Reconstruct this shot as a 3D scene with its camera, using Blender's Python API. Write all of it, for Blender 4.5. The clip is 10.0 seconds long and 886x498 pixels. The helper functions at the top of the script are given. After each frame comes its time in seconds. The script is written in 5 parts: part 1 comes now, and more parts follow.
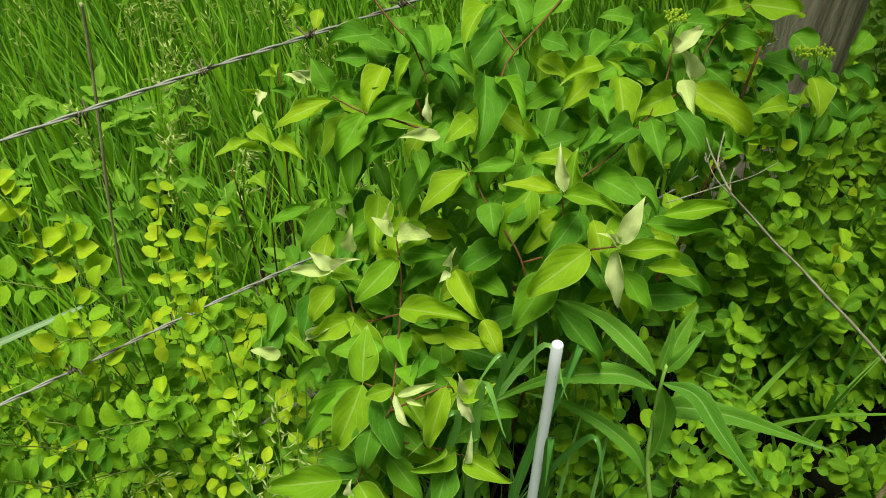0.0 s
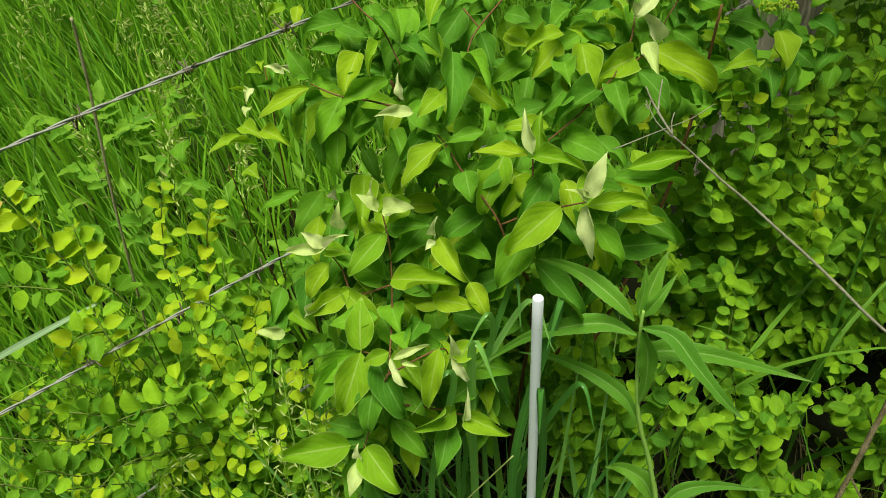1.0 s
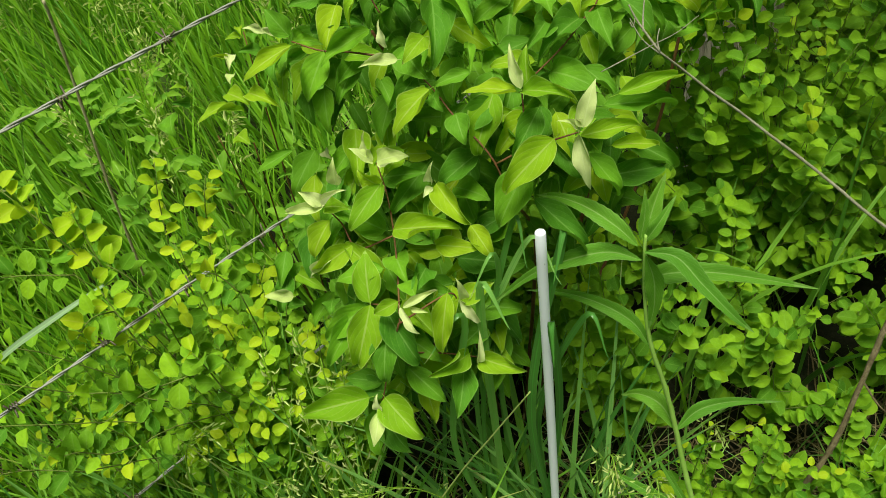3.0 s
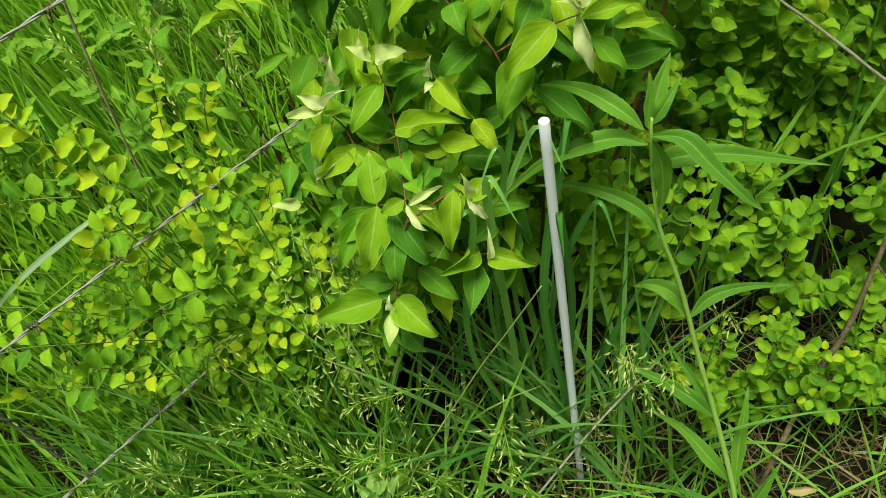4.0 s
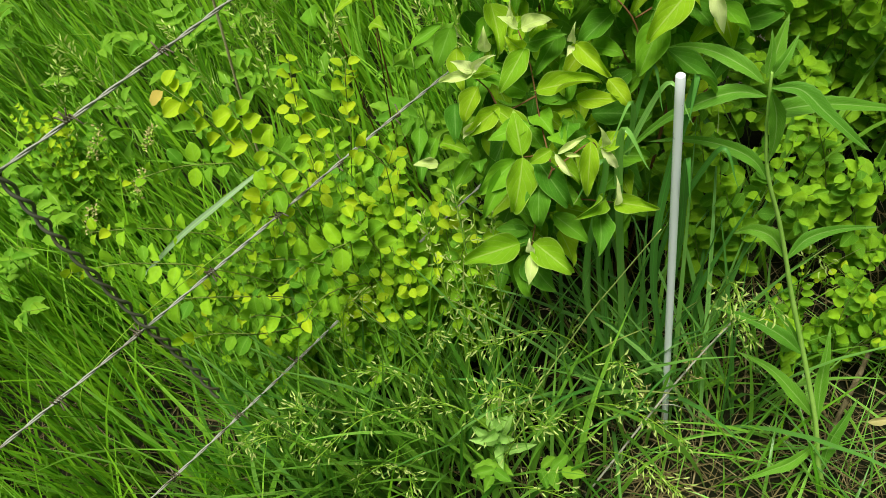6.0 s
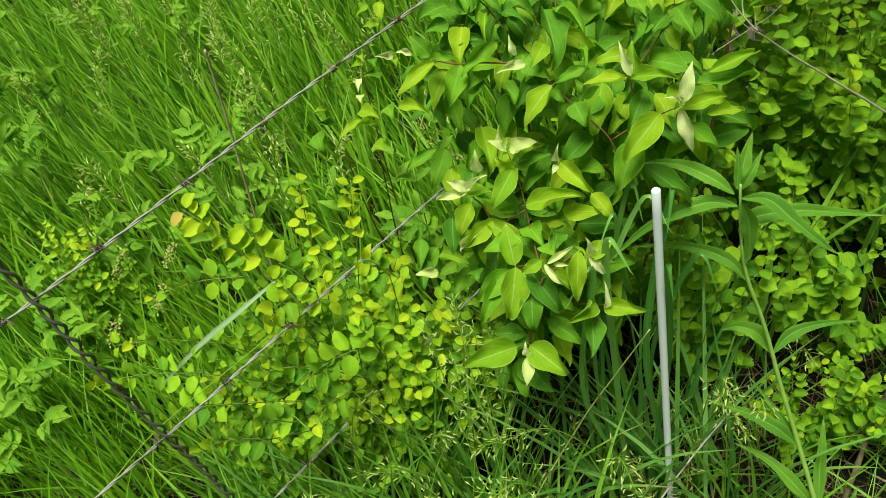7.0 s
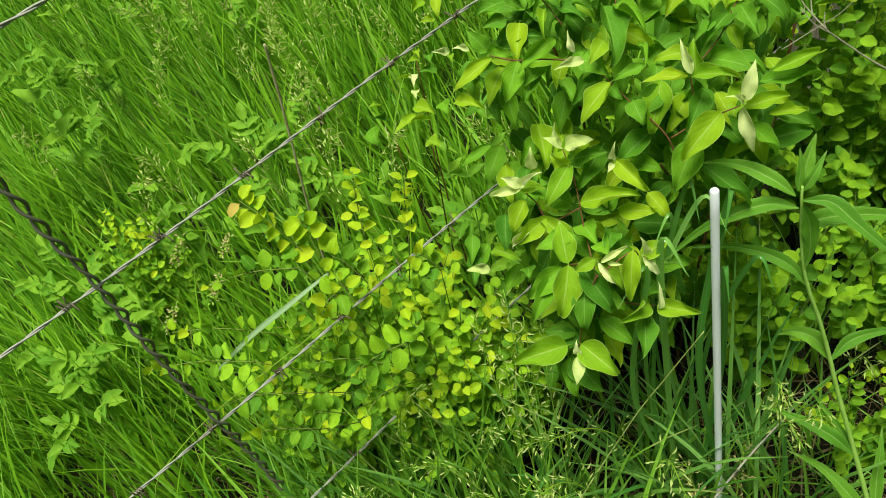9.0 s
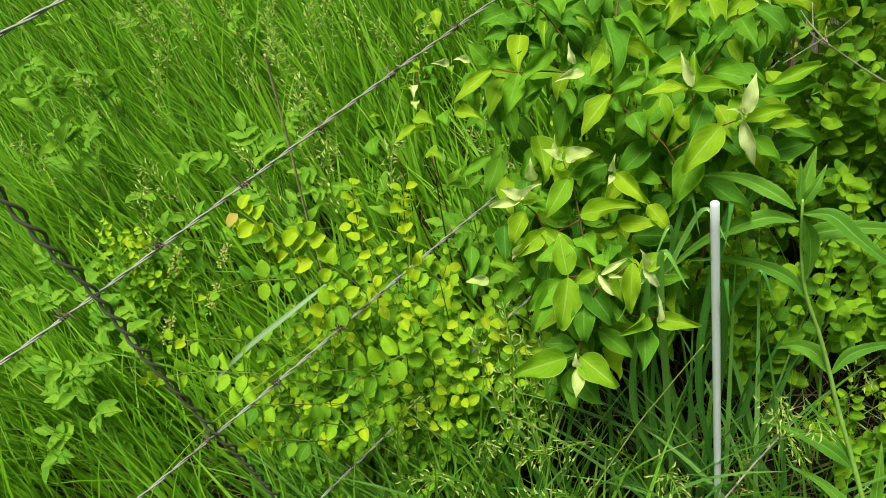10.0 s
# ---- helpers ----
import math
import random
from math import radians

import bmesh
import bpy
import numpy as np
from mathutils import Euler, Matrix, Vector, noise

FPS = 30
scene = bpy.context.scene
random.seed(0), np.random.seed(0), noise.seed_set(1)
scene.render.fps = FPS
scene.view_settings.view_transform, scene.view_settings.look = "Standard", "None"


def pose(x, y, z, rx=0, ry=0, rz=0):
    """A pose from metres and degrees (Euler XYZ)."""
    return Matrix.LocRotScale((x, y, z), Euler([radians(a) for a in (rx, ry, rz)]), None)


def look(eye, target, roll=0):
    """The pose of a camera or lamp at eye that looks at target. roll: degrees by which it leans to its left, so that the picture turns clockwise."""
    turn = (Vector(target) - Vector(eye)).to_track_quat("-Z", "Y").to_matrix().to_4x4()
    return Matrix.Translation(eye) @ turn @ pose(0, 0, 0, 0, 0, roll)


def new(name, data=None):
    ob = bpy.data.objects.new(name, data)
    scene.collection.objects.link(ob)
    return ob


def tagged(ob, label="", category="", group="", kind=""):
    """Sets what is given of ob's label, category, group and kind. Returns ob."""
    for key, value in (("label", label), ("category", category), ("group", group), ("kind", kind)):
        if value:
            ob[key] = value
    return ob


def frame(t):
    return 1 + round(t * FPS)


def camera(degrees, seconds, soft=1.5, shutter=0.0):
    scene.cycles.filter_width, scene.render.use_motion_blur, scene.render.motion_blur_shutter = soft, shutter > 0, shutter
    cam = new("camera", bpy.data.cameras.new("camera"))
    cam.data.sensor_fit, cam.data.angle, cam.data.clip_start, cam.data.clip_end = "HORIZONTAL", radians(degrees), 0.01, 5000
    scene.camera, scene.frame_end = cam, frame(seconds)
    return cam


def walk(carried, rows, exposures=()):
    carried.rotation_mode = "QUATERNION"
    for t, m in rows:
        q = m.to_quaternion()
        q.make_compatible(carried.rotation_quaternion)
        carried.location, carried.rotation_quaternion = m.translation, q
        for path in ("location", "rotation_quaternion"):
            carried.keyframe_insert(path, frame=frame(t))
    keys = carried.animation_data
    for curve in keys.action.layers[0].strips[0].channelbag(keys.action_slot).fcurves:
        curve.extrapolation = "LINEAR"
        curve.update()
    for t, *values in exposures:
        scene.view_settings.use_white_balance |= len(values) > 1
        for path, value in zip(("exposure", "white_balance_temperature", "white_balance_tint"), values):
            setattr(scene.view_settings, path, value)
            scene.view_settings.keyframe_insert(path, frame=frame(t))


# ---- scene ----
cam = camera(57.6, 10.0, 0.9)
PATH = [
    (0, (-0.13, 0.138, 1.413), (-0.288, 1.61, 0.068), 1.6),
    (0.5, (-0.086, 0.086, 1.419), (-0.26, 1.54, 0.057), 1.1),
    (1, (-0.091, 0.089, 1.425), (-0.288, 1.547, 0.07), -4.0),
    (1.5, (-0.097, 0.093, 1.421), (-0.308, 1.553, 0.07), -6.6),
    (2, (-0.092, 0.092, 1.411), (-0.317, 1.532, 0.042), -8.0),
    (2.2, (-0.093, 0.086, 1.414), (-0.314, 1.524, 0.043), -8.6),
    (3.3, (-0.09, 0.069, 1.417), (-0.287, 1.44, -0.026), -10.4),
    (3.5, (-0.088, 0.053, 1.4), (-0.299, 1.414, -0.05), -11.3),
    (4, (-0.088, 0.058, 1.393), (-0.338, 1.304, -0.152), -15.4),
    (4.5, (-0.147, 0.041, 1.412), (-0.396, 1.279, -0.138), -17.6),
    (5, (-0.21, 0.018, 1.428), (-0.455, 1.245, -0.132), -19.1),
    (5.2, (-0.235, 0.005, 1.435), (-0.477, 1.232, -0.126), -19.1),
    (6.3, (-0.25, -0.076, 1.496), (-0.497, 1.225, -0.003), -15.3),
    (6.5, (-0.238, -0.07, 1.518), (-0.49, 1.286, 0.07), -16.1),
    (7, (-0.221, -0.095, 1.536), (-0.465, 1.322, 0.146), -16.9),
    (7.5, (-0.223, -0.098, 1.544), (-0.465, 1.331, 0.166), -16.9),
    (8, (-0.231, -0.095, 1.539), (-0.54, 1.327, 0.168), -16.3),
    (8.5, (-0.237, -0.097, 1.534), (-0.605, 1.315, 0.166), -17.4),
    (9, (-0.23, -0.097, 1.538), (-0.586, 1.316, 0.167), -18.6),
    (9.5, (-0.228, -0.097, 1.541), (-0.555, 1.344, 0.193), -18.7),
    (10, (-0.234, -0.095, 1.536), (-0.578, 1.338, 0.184), -17.8),
]
walk(cam, [(t, look(eye, target, roll)) for t, eye, target, roll in PATH], [(0.0, 0.2), (5.0, 0.36), (7.0, 0.42), (10.0, 0.42)])

# ---- world and light: a bright overcast sky ----
world = bpy.data.worlds.new("overcast_sky")
scene.world = world
world.use_nodes = True
wn, wl = world.node_tree.nodes, world.node_tree.links
sky = wn.new("ShaderNodeTexSky")
sky.sky_type = "NISHITA"
sky.sun_disc = False
sky.sun_elevation, sky.sun_rotation = radians(80), radians(188)
sky.air_density, sky.dust_density = 1.0, 3.0
grey = wn.new("ShaderNodeHueSaturation")
grey.inputs["Saturation"].default_value = 0.12
wl.new(sky.outputs[0], grey.inputs["Color"])
wl.new(grey.outputs[0], wn["Background"].inputs["Color"])
wn["Background"].inputs["Strength"].default_value = 0.034
sun = new("sun", bpy.data.lights.new("sun", "SUN"))
sun.data.energy, sun.data.angle, sun.data.color = 5.0, radians(28), (1.0, 0.97, 0.88)
sun.matrix_world = look((-0.1, -0.7, 4.0), (0, 0, 0))


# ---- materials ----
class Nodes:
    """A small writer of node trees."""

    def __init__(self, name):
        self.mat = bpy.data.materials.new(name)
        self.mat.use_nodes = True
        self.tree = self.mat.node_tree
        self.bsdf = self.tree.nodes["Principled BSDF"]
        self.out = self.tree.nodes["Material Output"]

    def add(self, kind, **kw):
        n = self.tree.nodes.new(kind)
        for k, v in kw.items():
            setattr(n, k, v)
        return n

    def link(self, a, b):
        self.tree.links.new(a, b)

    def put(self, sock, v):
        if isinstance(v, bpy.types.NodeSocket):
            self.link(v, sock)
        else:
            sock.default_value = v

    def math(self, op, a, b=0.0, c=0.0):
        n = self.add("ShaderNodeMath", operation=op)
        for s, v in zip(n.inputs, (a, b, c)):
            self.put(s, v)
        return n.outputs[0]

    def noise(self, scale, detail=3.0, vector=None, rough=0.55):
        n = self.add("ShaderNodeTexNoise")
        n.inputs["Scale"].default_value, n.inputs["Detail"].default_value, n.inputs["Roughness"].default_value = scale, detail, rough
        if vector is None:
            vector = self.add("ShaderNodeTexCoord").outputs["Object"]
        self.link(vector, n.inputs["Vector"])
        return n.outputs[0]

    def mix(self, f, a, b, blend="MIX"):
        n = self.add("ShaderNodeMix", data_type="RGBA", blend_type=blend)
        self.put(n.inputs[0], f)
        for s, v in ((n.inputs[6], a), (n.inputs[7], b)):
            self.put(s, v if isinstance(v, bpy.types.NodeSocket) else (*v, 1.0))
        return n.outputs[2]

    def ramp(self, f, stops):
        n = self.add("ShaderNodeValToRGB")
        els = n.color_ramp.elements
        while len(els) < len(stops):
            els.new(0.5)
        for e, (p, c) in zip(els, stops):
            e.position, e.color = p, (*c, 1.0)
        self.link(f, n.inputs[0])
        return n.outputs[0]

    def random(self):
        """A chance number of the object and of the loose piece of mesh."""
        a = self.add("ShaderNodeObjectInfo").outputs["Random"]
        b = self.add("ShaderNodeNewGeometry").outputs["Random Per Island"]
        return self.math("FRACT", self.math("ADD", a, b))

    def bump(self, height, strength, distance):
        n = self.add("ShaderNodeBump")
        n.inputs["Strength"].default_value, n.inputs["Distance"].default_value = strength, distance
        self.link(height, n.inputs["Height"])
        self.link(n.outputs[0], self.bsdf.inputs["Normal"])
        return n.outputs[0]

    def finish(self, colour, rough, spec=0.5):
        self.put(self.bsdf.inputs["Base Color"], colour)
        self.put(self.bsdf.inputs["Roughness"], rough)
        self.bsdf.inputs["Specular IOR Level"].default_value = spec
        return self.mat

    def leafy(self, through_colour, share):
        """Mix in light that comes through the blade."""
        t = self.add("ShaderNodeBsdfTranslucent")
        self.put(t.inputs["Color"], through_colour)
        m = self.add("ShaderNodeMixShader")
        m.inputs[0].default_value = share
        self.link(self.bsdf.outputs[0], m.inputs[1])
        self.link(t.outputs[0], m.inputs[2])
        self.link(m.outputs[0], self.out.inputs["Surface"])


def leaf_material(name, young, old, vein, veins=6.0, slant=0.45, share=0.35, rough=0.45, spots=0.0, relief=0.28, rim=0.3, rib=0.055):
    """A leaf blade: colour from young to old by chance, a pale midrib and side veins from the blade's own map, blotches and fine grain."""
    n = Nodes(name)
    uv = n.add("ShaderNodeUVMap").outputs[0]
    sep = n.add("ShaderNodeSeparateXYZ")
    n.link(uv, sep.inputs[0])
    across = n.math("ABSOLUTE", n.math("MULTIPLY_ADD", sep.outputs[0], 2.0, -1.0))
    along = sep.outputs[1]
    rnd = n.random()
    base = n.mix(rnd, young, old)
    spot = n.add("ShaderNodeCombineXYZ")
    n.link(n.math("MULTIPLY", sep.outputs[0], 0.55), spot.inputs[0])
    n.link(along, spot.inputs[1])
    n.link(n.math("MULTIPLY", rnd, 90.0), spot.inputs[2])
    blotch = n.noise(3.2, 5.0, spot.outputs[0], 0.65)
    grain = n.noise(38.0, 3.0, spot.outputs[0], 0.7)
    base = n.mix(n.math("MULTIPLY", n.math("MAXIMUM", n.math("SUBTRACT", blotch, 0.4), 0.0), 1.0), base, tuple(c * 0.6 for c in old))
    base = n.mix(n.math("MULTIPLY", n.math("MAXIMUM", n.math("SUBTRACT", grain, 0.5), 0.0), 0.9), base, tuple(c * 1.25 for c in young))
    arch = n.math("SUBTRACT", along, n.math("MULTIPLY", n.math("POWER", across, 1.25), slant))
    wave = n.math("FRACT", n.math("MULTIPLY", arch, veins))
    side = n.math("LESS_THAN", n.math("ABSOLUTE", n.math("SUBTRACT", wave, 0.5)), 0.045)
    mid = n.math("LESS_THAN", across, rib)
    lines = n.math("MAXIMUM", n.math("MULTIPLY", side, 0.16), n.math("MULTIPLY", mid, 0.34))
    lines = n.math("MAXIMUM", lines, n.math("MULTIPLY", n.math("GREATER_THAN", across, 0.94), rim))
    lines = n.math("MAXIMUM", lines, n.math("MULTIPLY", n.math("GREATER_THAN", along, 0.88), rim))
    col = n.mix(lines, base, vein)
    if spots:
        pit = n.math("LESS_THAN", n.noise(26.0, 1.0, spot.outputs[0]), spots)
        col = n.mix(n.math("MULTIPLY", pit, 0.75), col, (0.09, 0.05, 0.015))
    puff = n.math("ABSOLUTE", n.math("SUBTRACT", wave, 0.5))
    n.bump(n.math("ADD", n.math("MULTIPLY", puff, 1.0), n.math("MULTIPLY", grain, 0.6)), relief, 0.0015)
    mat = n.finish(col, n.math("MULTIPLY_ADD", blotch, 0.3, rough - 0.05), 0.12)
    lit = n.mix(0.5, col, tuple(min(1.0, c * 1.5) for c in young))
    n.leafy(lit, share)
    return mat


def blade_material(name, a, b, dry, share=0.3, gloss=0.12):
    """Grass: fine ribs along the blade, dry tips here and there."""
    n = Nodes(name)
    uv = n.add("ShaderNodeUVMap").outputs[0]
    sep = n.add("ShaderNodeSeparateXYZ")
    n.link(uv, sep.inputs[0])
    rnd = n.random()
    base = n.mix(rnd, a, b)
    pale = n.math("GREATER_THAN", n.math("FRACT", n.math("MULTIPLY", rnd, 17.0)), 0.86)
    base = n.mix(n.math("MULTIPLY", pale, 0.55), base, tuple(min(1.0, c * 1.35 + 0.07) for c in a))
    patch = n.noise(2.4, 4.0)
    base = n.mix(n.math("MULTIPLY", n.math("MAXIMUM", n.math("SUBTRACT", patch, 0.42), 0.0), 1.1), base, tuple(c * 0.6 for c in b))
    worn = n.math("GREATER_THAN", n.math("ADD", sep.outputs[1], n.math("MULTIPLY", n.math("FRACT", n.math("MULTIPLY", rnd, 37.0)), 1.2)), 2.02)
    base = n.mix(n.math("MULTIPLY", worn, 0.7), base, dry)
    rib = n.math("SINE", n.math("MULTIPLY", sep.outputs[0], 28.0))
    mid = n.math("LESS_THAN", n.math("ABSOLUTE", n.math("SUBTRACT", sep.outputs[0], 0.5)), 0.08)
    col = n.mix(n.math("MULTIPLY", n.math("MULTIPLY_ADD", rib, 0.5, 0.5), 0.16), base, tuple(c * 0.6 for c in a))
    col = n.mix(n.math("MULTIPLY", mid, 0.35), col, tuple(min(1, c * 1.9) for c in b))
    n.bump(rib, 0.2, 0.0006)
    mat = n.finish(col, 0.6 - gloss * 0.5, gloss)
    n.leafy(col, share)
    return mat


def bark_material(name, a, b, scale=40.0, stretch=0.15, relief=0.8, rough=0.85):
    n = Nodes(name)
    mapping = n.add("ShaderNodeMapping")
    mapping.inputs["Scale"].default_value = (1, 1, stretch)
    n.link(n.add("ShaderNodeTexCoord").outputs["Object"], mapping.inputs["Vector"])
    big = n.noise(scale, 6.0, mapping.outputs[0], 0.7)
    fine = n.noise(scale * 9, 3.0)
    big = n.math("MINIMUM", n.math("MAXIMUM", n.math("MULTIPLY_ADD", big, 2.6, -0.8), 0.0), 1.0)
    col = n.mix(big, b, a)
    col = n.mix(n.math("MULTIPLY", fine, 0.35), col, tuple(c * 0.45 for c in a))
    n.bump(n.math("ADD", big, n.math("MULTIPLY", fine, 0.25)), relief, 0.006)
    return n.finish(col, rough, 0.2)


def wire_material(name, a, rust, amount, metal=0.6):
    n = Nodes(name)
    stain = n.noise(35.0, 5.0)
    grain = n.noise(900.0, 3.0)
    f = n.math("MULTIPLY", n.math("SMOOTH_MIN", 1.0, n.math("MULTIPLY", n.math("MAXIMUM", n.math("SUBTRACT", stain, 1.0 - amount), 0.0), 6.0), 0.1), 0.9)
    col = n.mix(f, a, rust)
    col = n.mix(n.math("MULTIPLY", grain, 0.4), col, tuple(c * 0.4 for c in a))
    n.bump(grain, 0.4, 0.0004)
    mat = n.finish(col, n.math("MULTIPLY_ADD", grain, 0.3, 0.4), 0.4)
    n.bsdf.inputs["Metallic"].default_value = metal
    return mat


def soil_material():
    """Dark soil and thatch under the shrubs and the fence that turns into green turf further off, with a ragged border."""
    n = Nodes("soil_and_turf")
    at = n.add("ShaderNodeTexCoord").outputs["Object"]
    big = n.noise(3.0, 5.0)
    fine = n.noise(90.0, 6.0, rough=0.7)
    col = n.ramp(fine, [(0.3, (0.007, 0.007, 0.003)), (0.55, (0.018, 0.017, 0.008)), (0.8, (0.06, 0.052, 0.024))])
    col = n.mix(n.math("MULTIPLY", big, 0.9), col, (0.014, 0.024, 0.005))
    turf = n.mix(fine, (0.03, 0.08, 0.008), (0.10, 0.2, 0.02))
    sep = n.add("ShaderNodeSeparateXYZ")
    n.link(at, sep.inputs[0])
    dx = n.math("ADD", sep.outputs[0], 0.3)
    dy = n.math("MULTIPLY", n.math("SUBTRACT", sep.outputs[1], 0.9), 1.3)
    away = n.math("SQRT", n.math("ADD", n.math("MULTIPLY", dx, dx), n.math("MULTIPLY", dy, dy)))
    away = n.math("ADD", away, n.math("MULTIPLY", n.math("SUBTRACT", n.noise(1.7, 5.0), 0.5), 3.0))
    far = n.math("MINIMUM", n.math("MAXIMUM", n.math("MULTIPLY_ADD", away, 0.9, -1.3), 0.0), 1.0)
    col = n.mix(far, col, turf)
    n.bump(fine, 0.9, 0.02)
    return n.finish(col, 0.95, 0.1)


def rod_material():
    n = Nodes("white_weathered_plastic")
    scuff = n.noise(70.0, 5.0)
    grime = n.noise(9.0, 4.0)
    col = n.mix(n.math("MULTIPLY", grime, 0.35), (0.80, 0.86, 0.87), (0.66, 0.72, 0.73))
    dark = n.math("GREATER_THAN", scuff, 0.68)
    col = n.mix(n.math("MULTIPLY", dark, 0.5), col, (0.26, 0.27, 0.26))
    n.bump(scuff, 0.15, 0.001)
    return n.finish(col, 0.45, 0.5)


M_PALE = leaf_material("felted_young_leaf", (0.74, 0.82, 0.38), (0.55, 0.7, 0.2), (0.78, 0.86, 0.46), 6.0, 0.5, 0.36, 0.8)
M_LIME = leaf_material("lime_leaf", (0.34, 0.52, 0.012), (0.18, 0.40, 0.012), (0.55, 0.68, 0.2), 5.5, 0.5, 0.40, 0.58, 0.2, 0.28, 0.4)
M_GREEN = leaf_material("green_leaf", (0.16, 0.38, 0.014), (0.05, 0.185, 0.012), (0.28, 0.5, 0.1), 5.5, 0.5, 0.26, 0.56, 0.19)
TONES = (M_PALE, M_LIME, M_GREEN)
M_BERRY = leaf_material("small_oval_leaf", (0.28, 0.52, 0.014), (0.065, 0.215, 0.012), (0.26, 0.47, 0.06), 5.0, 0.4, 0.28, 0.55, 0.18)
M_BERRY_TIP = leaf_material("yellow_young_leaf", (0.46, 0.60, 0.014), (0.28, 0.52, 0.012), (0.5, 0.58, 0.1), 5.0, 0.4, 0.36, 0.55)
M_BLUSH = leaf_material("blushed_young_leaf", (0.55, 0.40, 0.09), (0.47, 0.48, 0.07), (0.5, 0.45, 0.15), 5.0, 0.4, 0.36, 0.55)
M_WEED = leaf_material("long_toothed_leaf", (0.15, 0.36, 0.025), (0.085, 0.26, 0.018), (0.42, 0.6, 0.2), 16.0, 0.2, 0.34, 0.5, 0.0, 0.16, 0.2, 0.06)
M_HERB = leaf_material("meadow_herb_leaf", (0.22, 0.43, 0.026), (0.10, 0.28, 0.016), (0.26, 0.44, 0.1), 7.0, 0.4, 0.35, 0.55)
M_GRASS = blade_material("meadow_grass", (0.25, 0.53, 0.018), (0.072, 0.25, 0.010), (0.42, 0.42, 0.1), 0.3, 0.3)
M_TUFT = blade_material("broad_grass", (0.27, 0.57, 0.05), (0.042, 0.18, 0.012), (0.42, 0.42, 0.14), 0.28, 0.62)
M_BLUE = blade_material("blue_green_grass", (0.29, 0.60, 0.11), (0.055, 0.24, 0.03), (0.42, 0.42, 0.14), 0.3, 0.65)
M_SILVER = blade_material("silvery_blade", (0.3, 0.44, 0.22), (0.24, 0.4, 0.18), (0.4, 0.42, 0.3), 0.25)
M_STRAW = blade_material("dry_straw", (0.24, 0.20, 0.075), (0.04, 0.034, 0.012), (0.4, 0.36, 0.22), 0.1)
M_SEED = blade_material("grass_spikelet", (0.44, 0.60, 0.13), (0.58, 0.68, 0.24), (0.6, 0.56, 0.28), 0.3)
M_CULM = blade_material("grass_culm", (0.18, 0.38, 0.02), (0.26, 0.44, 0.04), (0.35, 0.33, 0.12), 0.15)
M_SPROUT = leaf_material("pale_sprout_leaf", (0.36, 0.62, 0.14), (0.26, 0.50, 0.09), (0.5, 0.68, 0.26), 7.0, 0.4, 0.3, 0.6)
M_HUSK = leaf_material("dry_husk", (0.5, 0.48, 0.2), (0.38, 0.34, 0.12), (0.55, 0.52, 0.28), 5.0, 0.4, 0.2, 0.7)
M_REDSTEM = bark_material("red_brown_twig", (0.14, 0.055, 0.025), (0.20, 0.12, 0.035), 90.0, 0.3, 0.3, 0.55)
M_TWIG = bark_material("thin_brown_green_twig", (0.14, 0.20, 0.03), (0.20, 0.28, 0.05), 120.0, 0.2, 0.2, 0.6)
M_GREENSTEM = bark_material("green_stem", (0.25, 0.48, 0.065), (0.36, 0.60, 0.12), 120.0, 0.2, 0.2, 0.5)
M_DEAD = bark_material("grey_dead_wood", (0.40, 0.40, 0.26), (0.21, 0.205, 0.12), 120.0, 0.2, 0.5)
M_PALEWOOD = bark_material("pale_dry_straw", (0.5, 0.5, 0.4), (0.34, 0.33, 0.24), 150.0, 0.1, 0.2, 0.6)
M_BROWN = bark_material("brown_dead_stalk", (0.09, 0.07, 0.03), (0.30, 0.26, 0.13), 55.0, 0.35, 0.9)
M_TAN = bark_material("tan_dry_stem", (0.52, 0.50, 0.28), (0.22, 0.18, 0.085), 60.0, 0.25, 0.4, 0.75)
M_BARK = bark_material("grey_furrowed_bark", (0.68, 0.63, 0.46), (0.20, 0.17, 0.105), 40.0, 0.10, 1.0)
M_WIRE = wire_material("galvanised_wire", (0.31, 0.33, 0.265), (0.12, 0.11, 0.07), 0.5, 0.2)
M_BARB = wire_material("rusty_barb", (0.13, 0.115, 0.07), (0.11, 0.075, 0.035), 0.5, 0.2)
M_STAY = wire_material("dark_rusted_wire", (0.13, 0.14, 0.095), (0.11, 0.095, 0.055), 0.45, 0.2)
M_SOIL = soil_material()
M_ROD = rod_material()


# ---- mesh tools ----
def mesh_of(name, verts, faces, material, uvs=None, smooth=True):
    me = bpy.data.meshes.new(name)
    me.from_pydata(verts, [], faces)
    if uvs is not None:
        layer = me.uv_layers.new(name="UVMap")
        loops = np.empty(len(me.loops), dtype=np.int32)
        me.loops.foreach_get("vertex_index", loops)
        layer.data.foreach_set("uv", np.asarray(uvs, dtype=np.float32)[loops].ravel())
    if smooth:
        me.polygons.foreach_set("use_smooth", np.ones(len(me.polygons), dtype=bool))
    me.materials.append(material)
    me.update()
    return me


def thing(name, place, label, category, group="", kind=""):
    ob = new(name)
    ob.location = place
    ob.empty_display_size = 0.05
    return tagged(ob, label, category, group, kind)


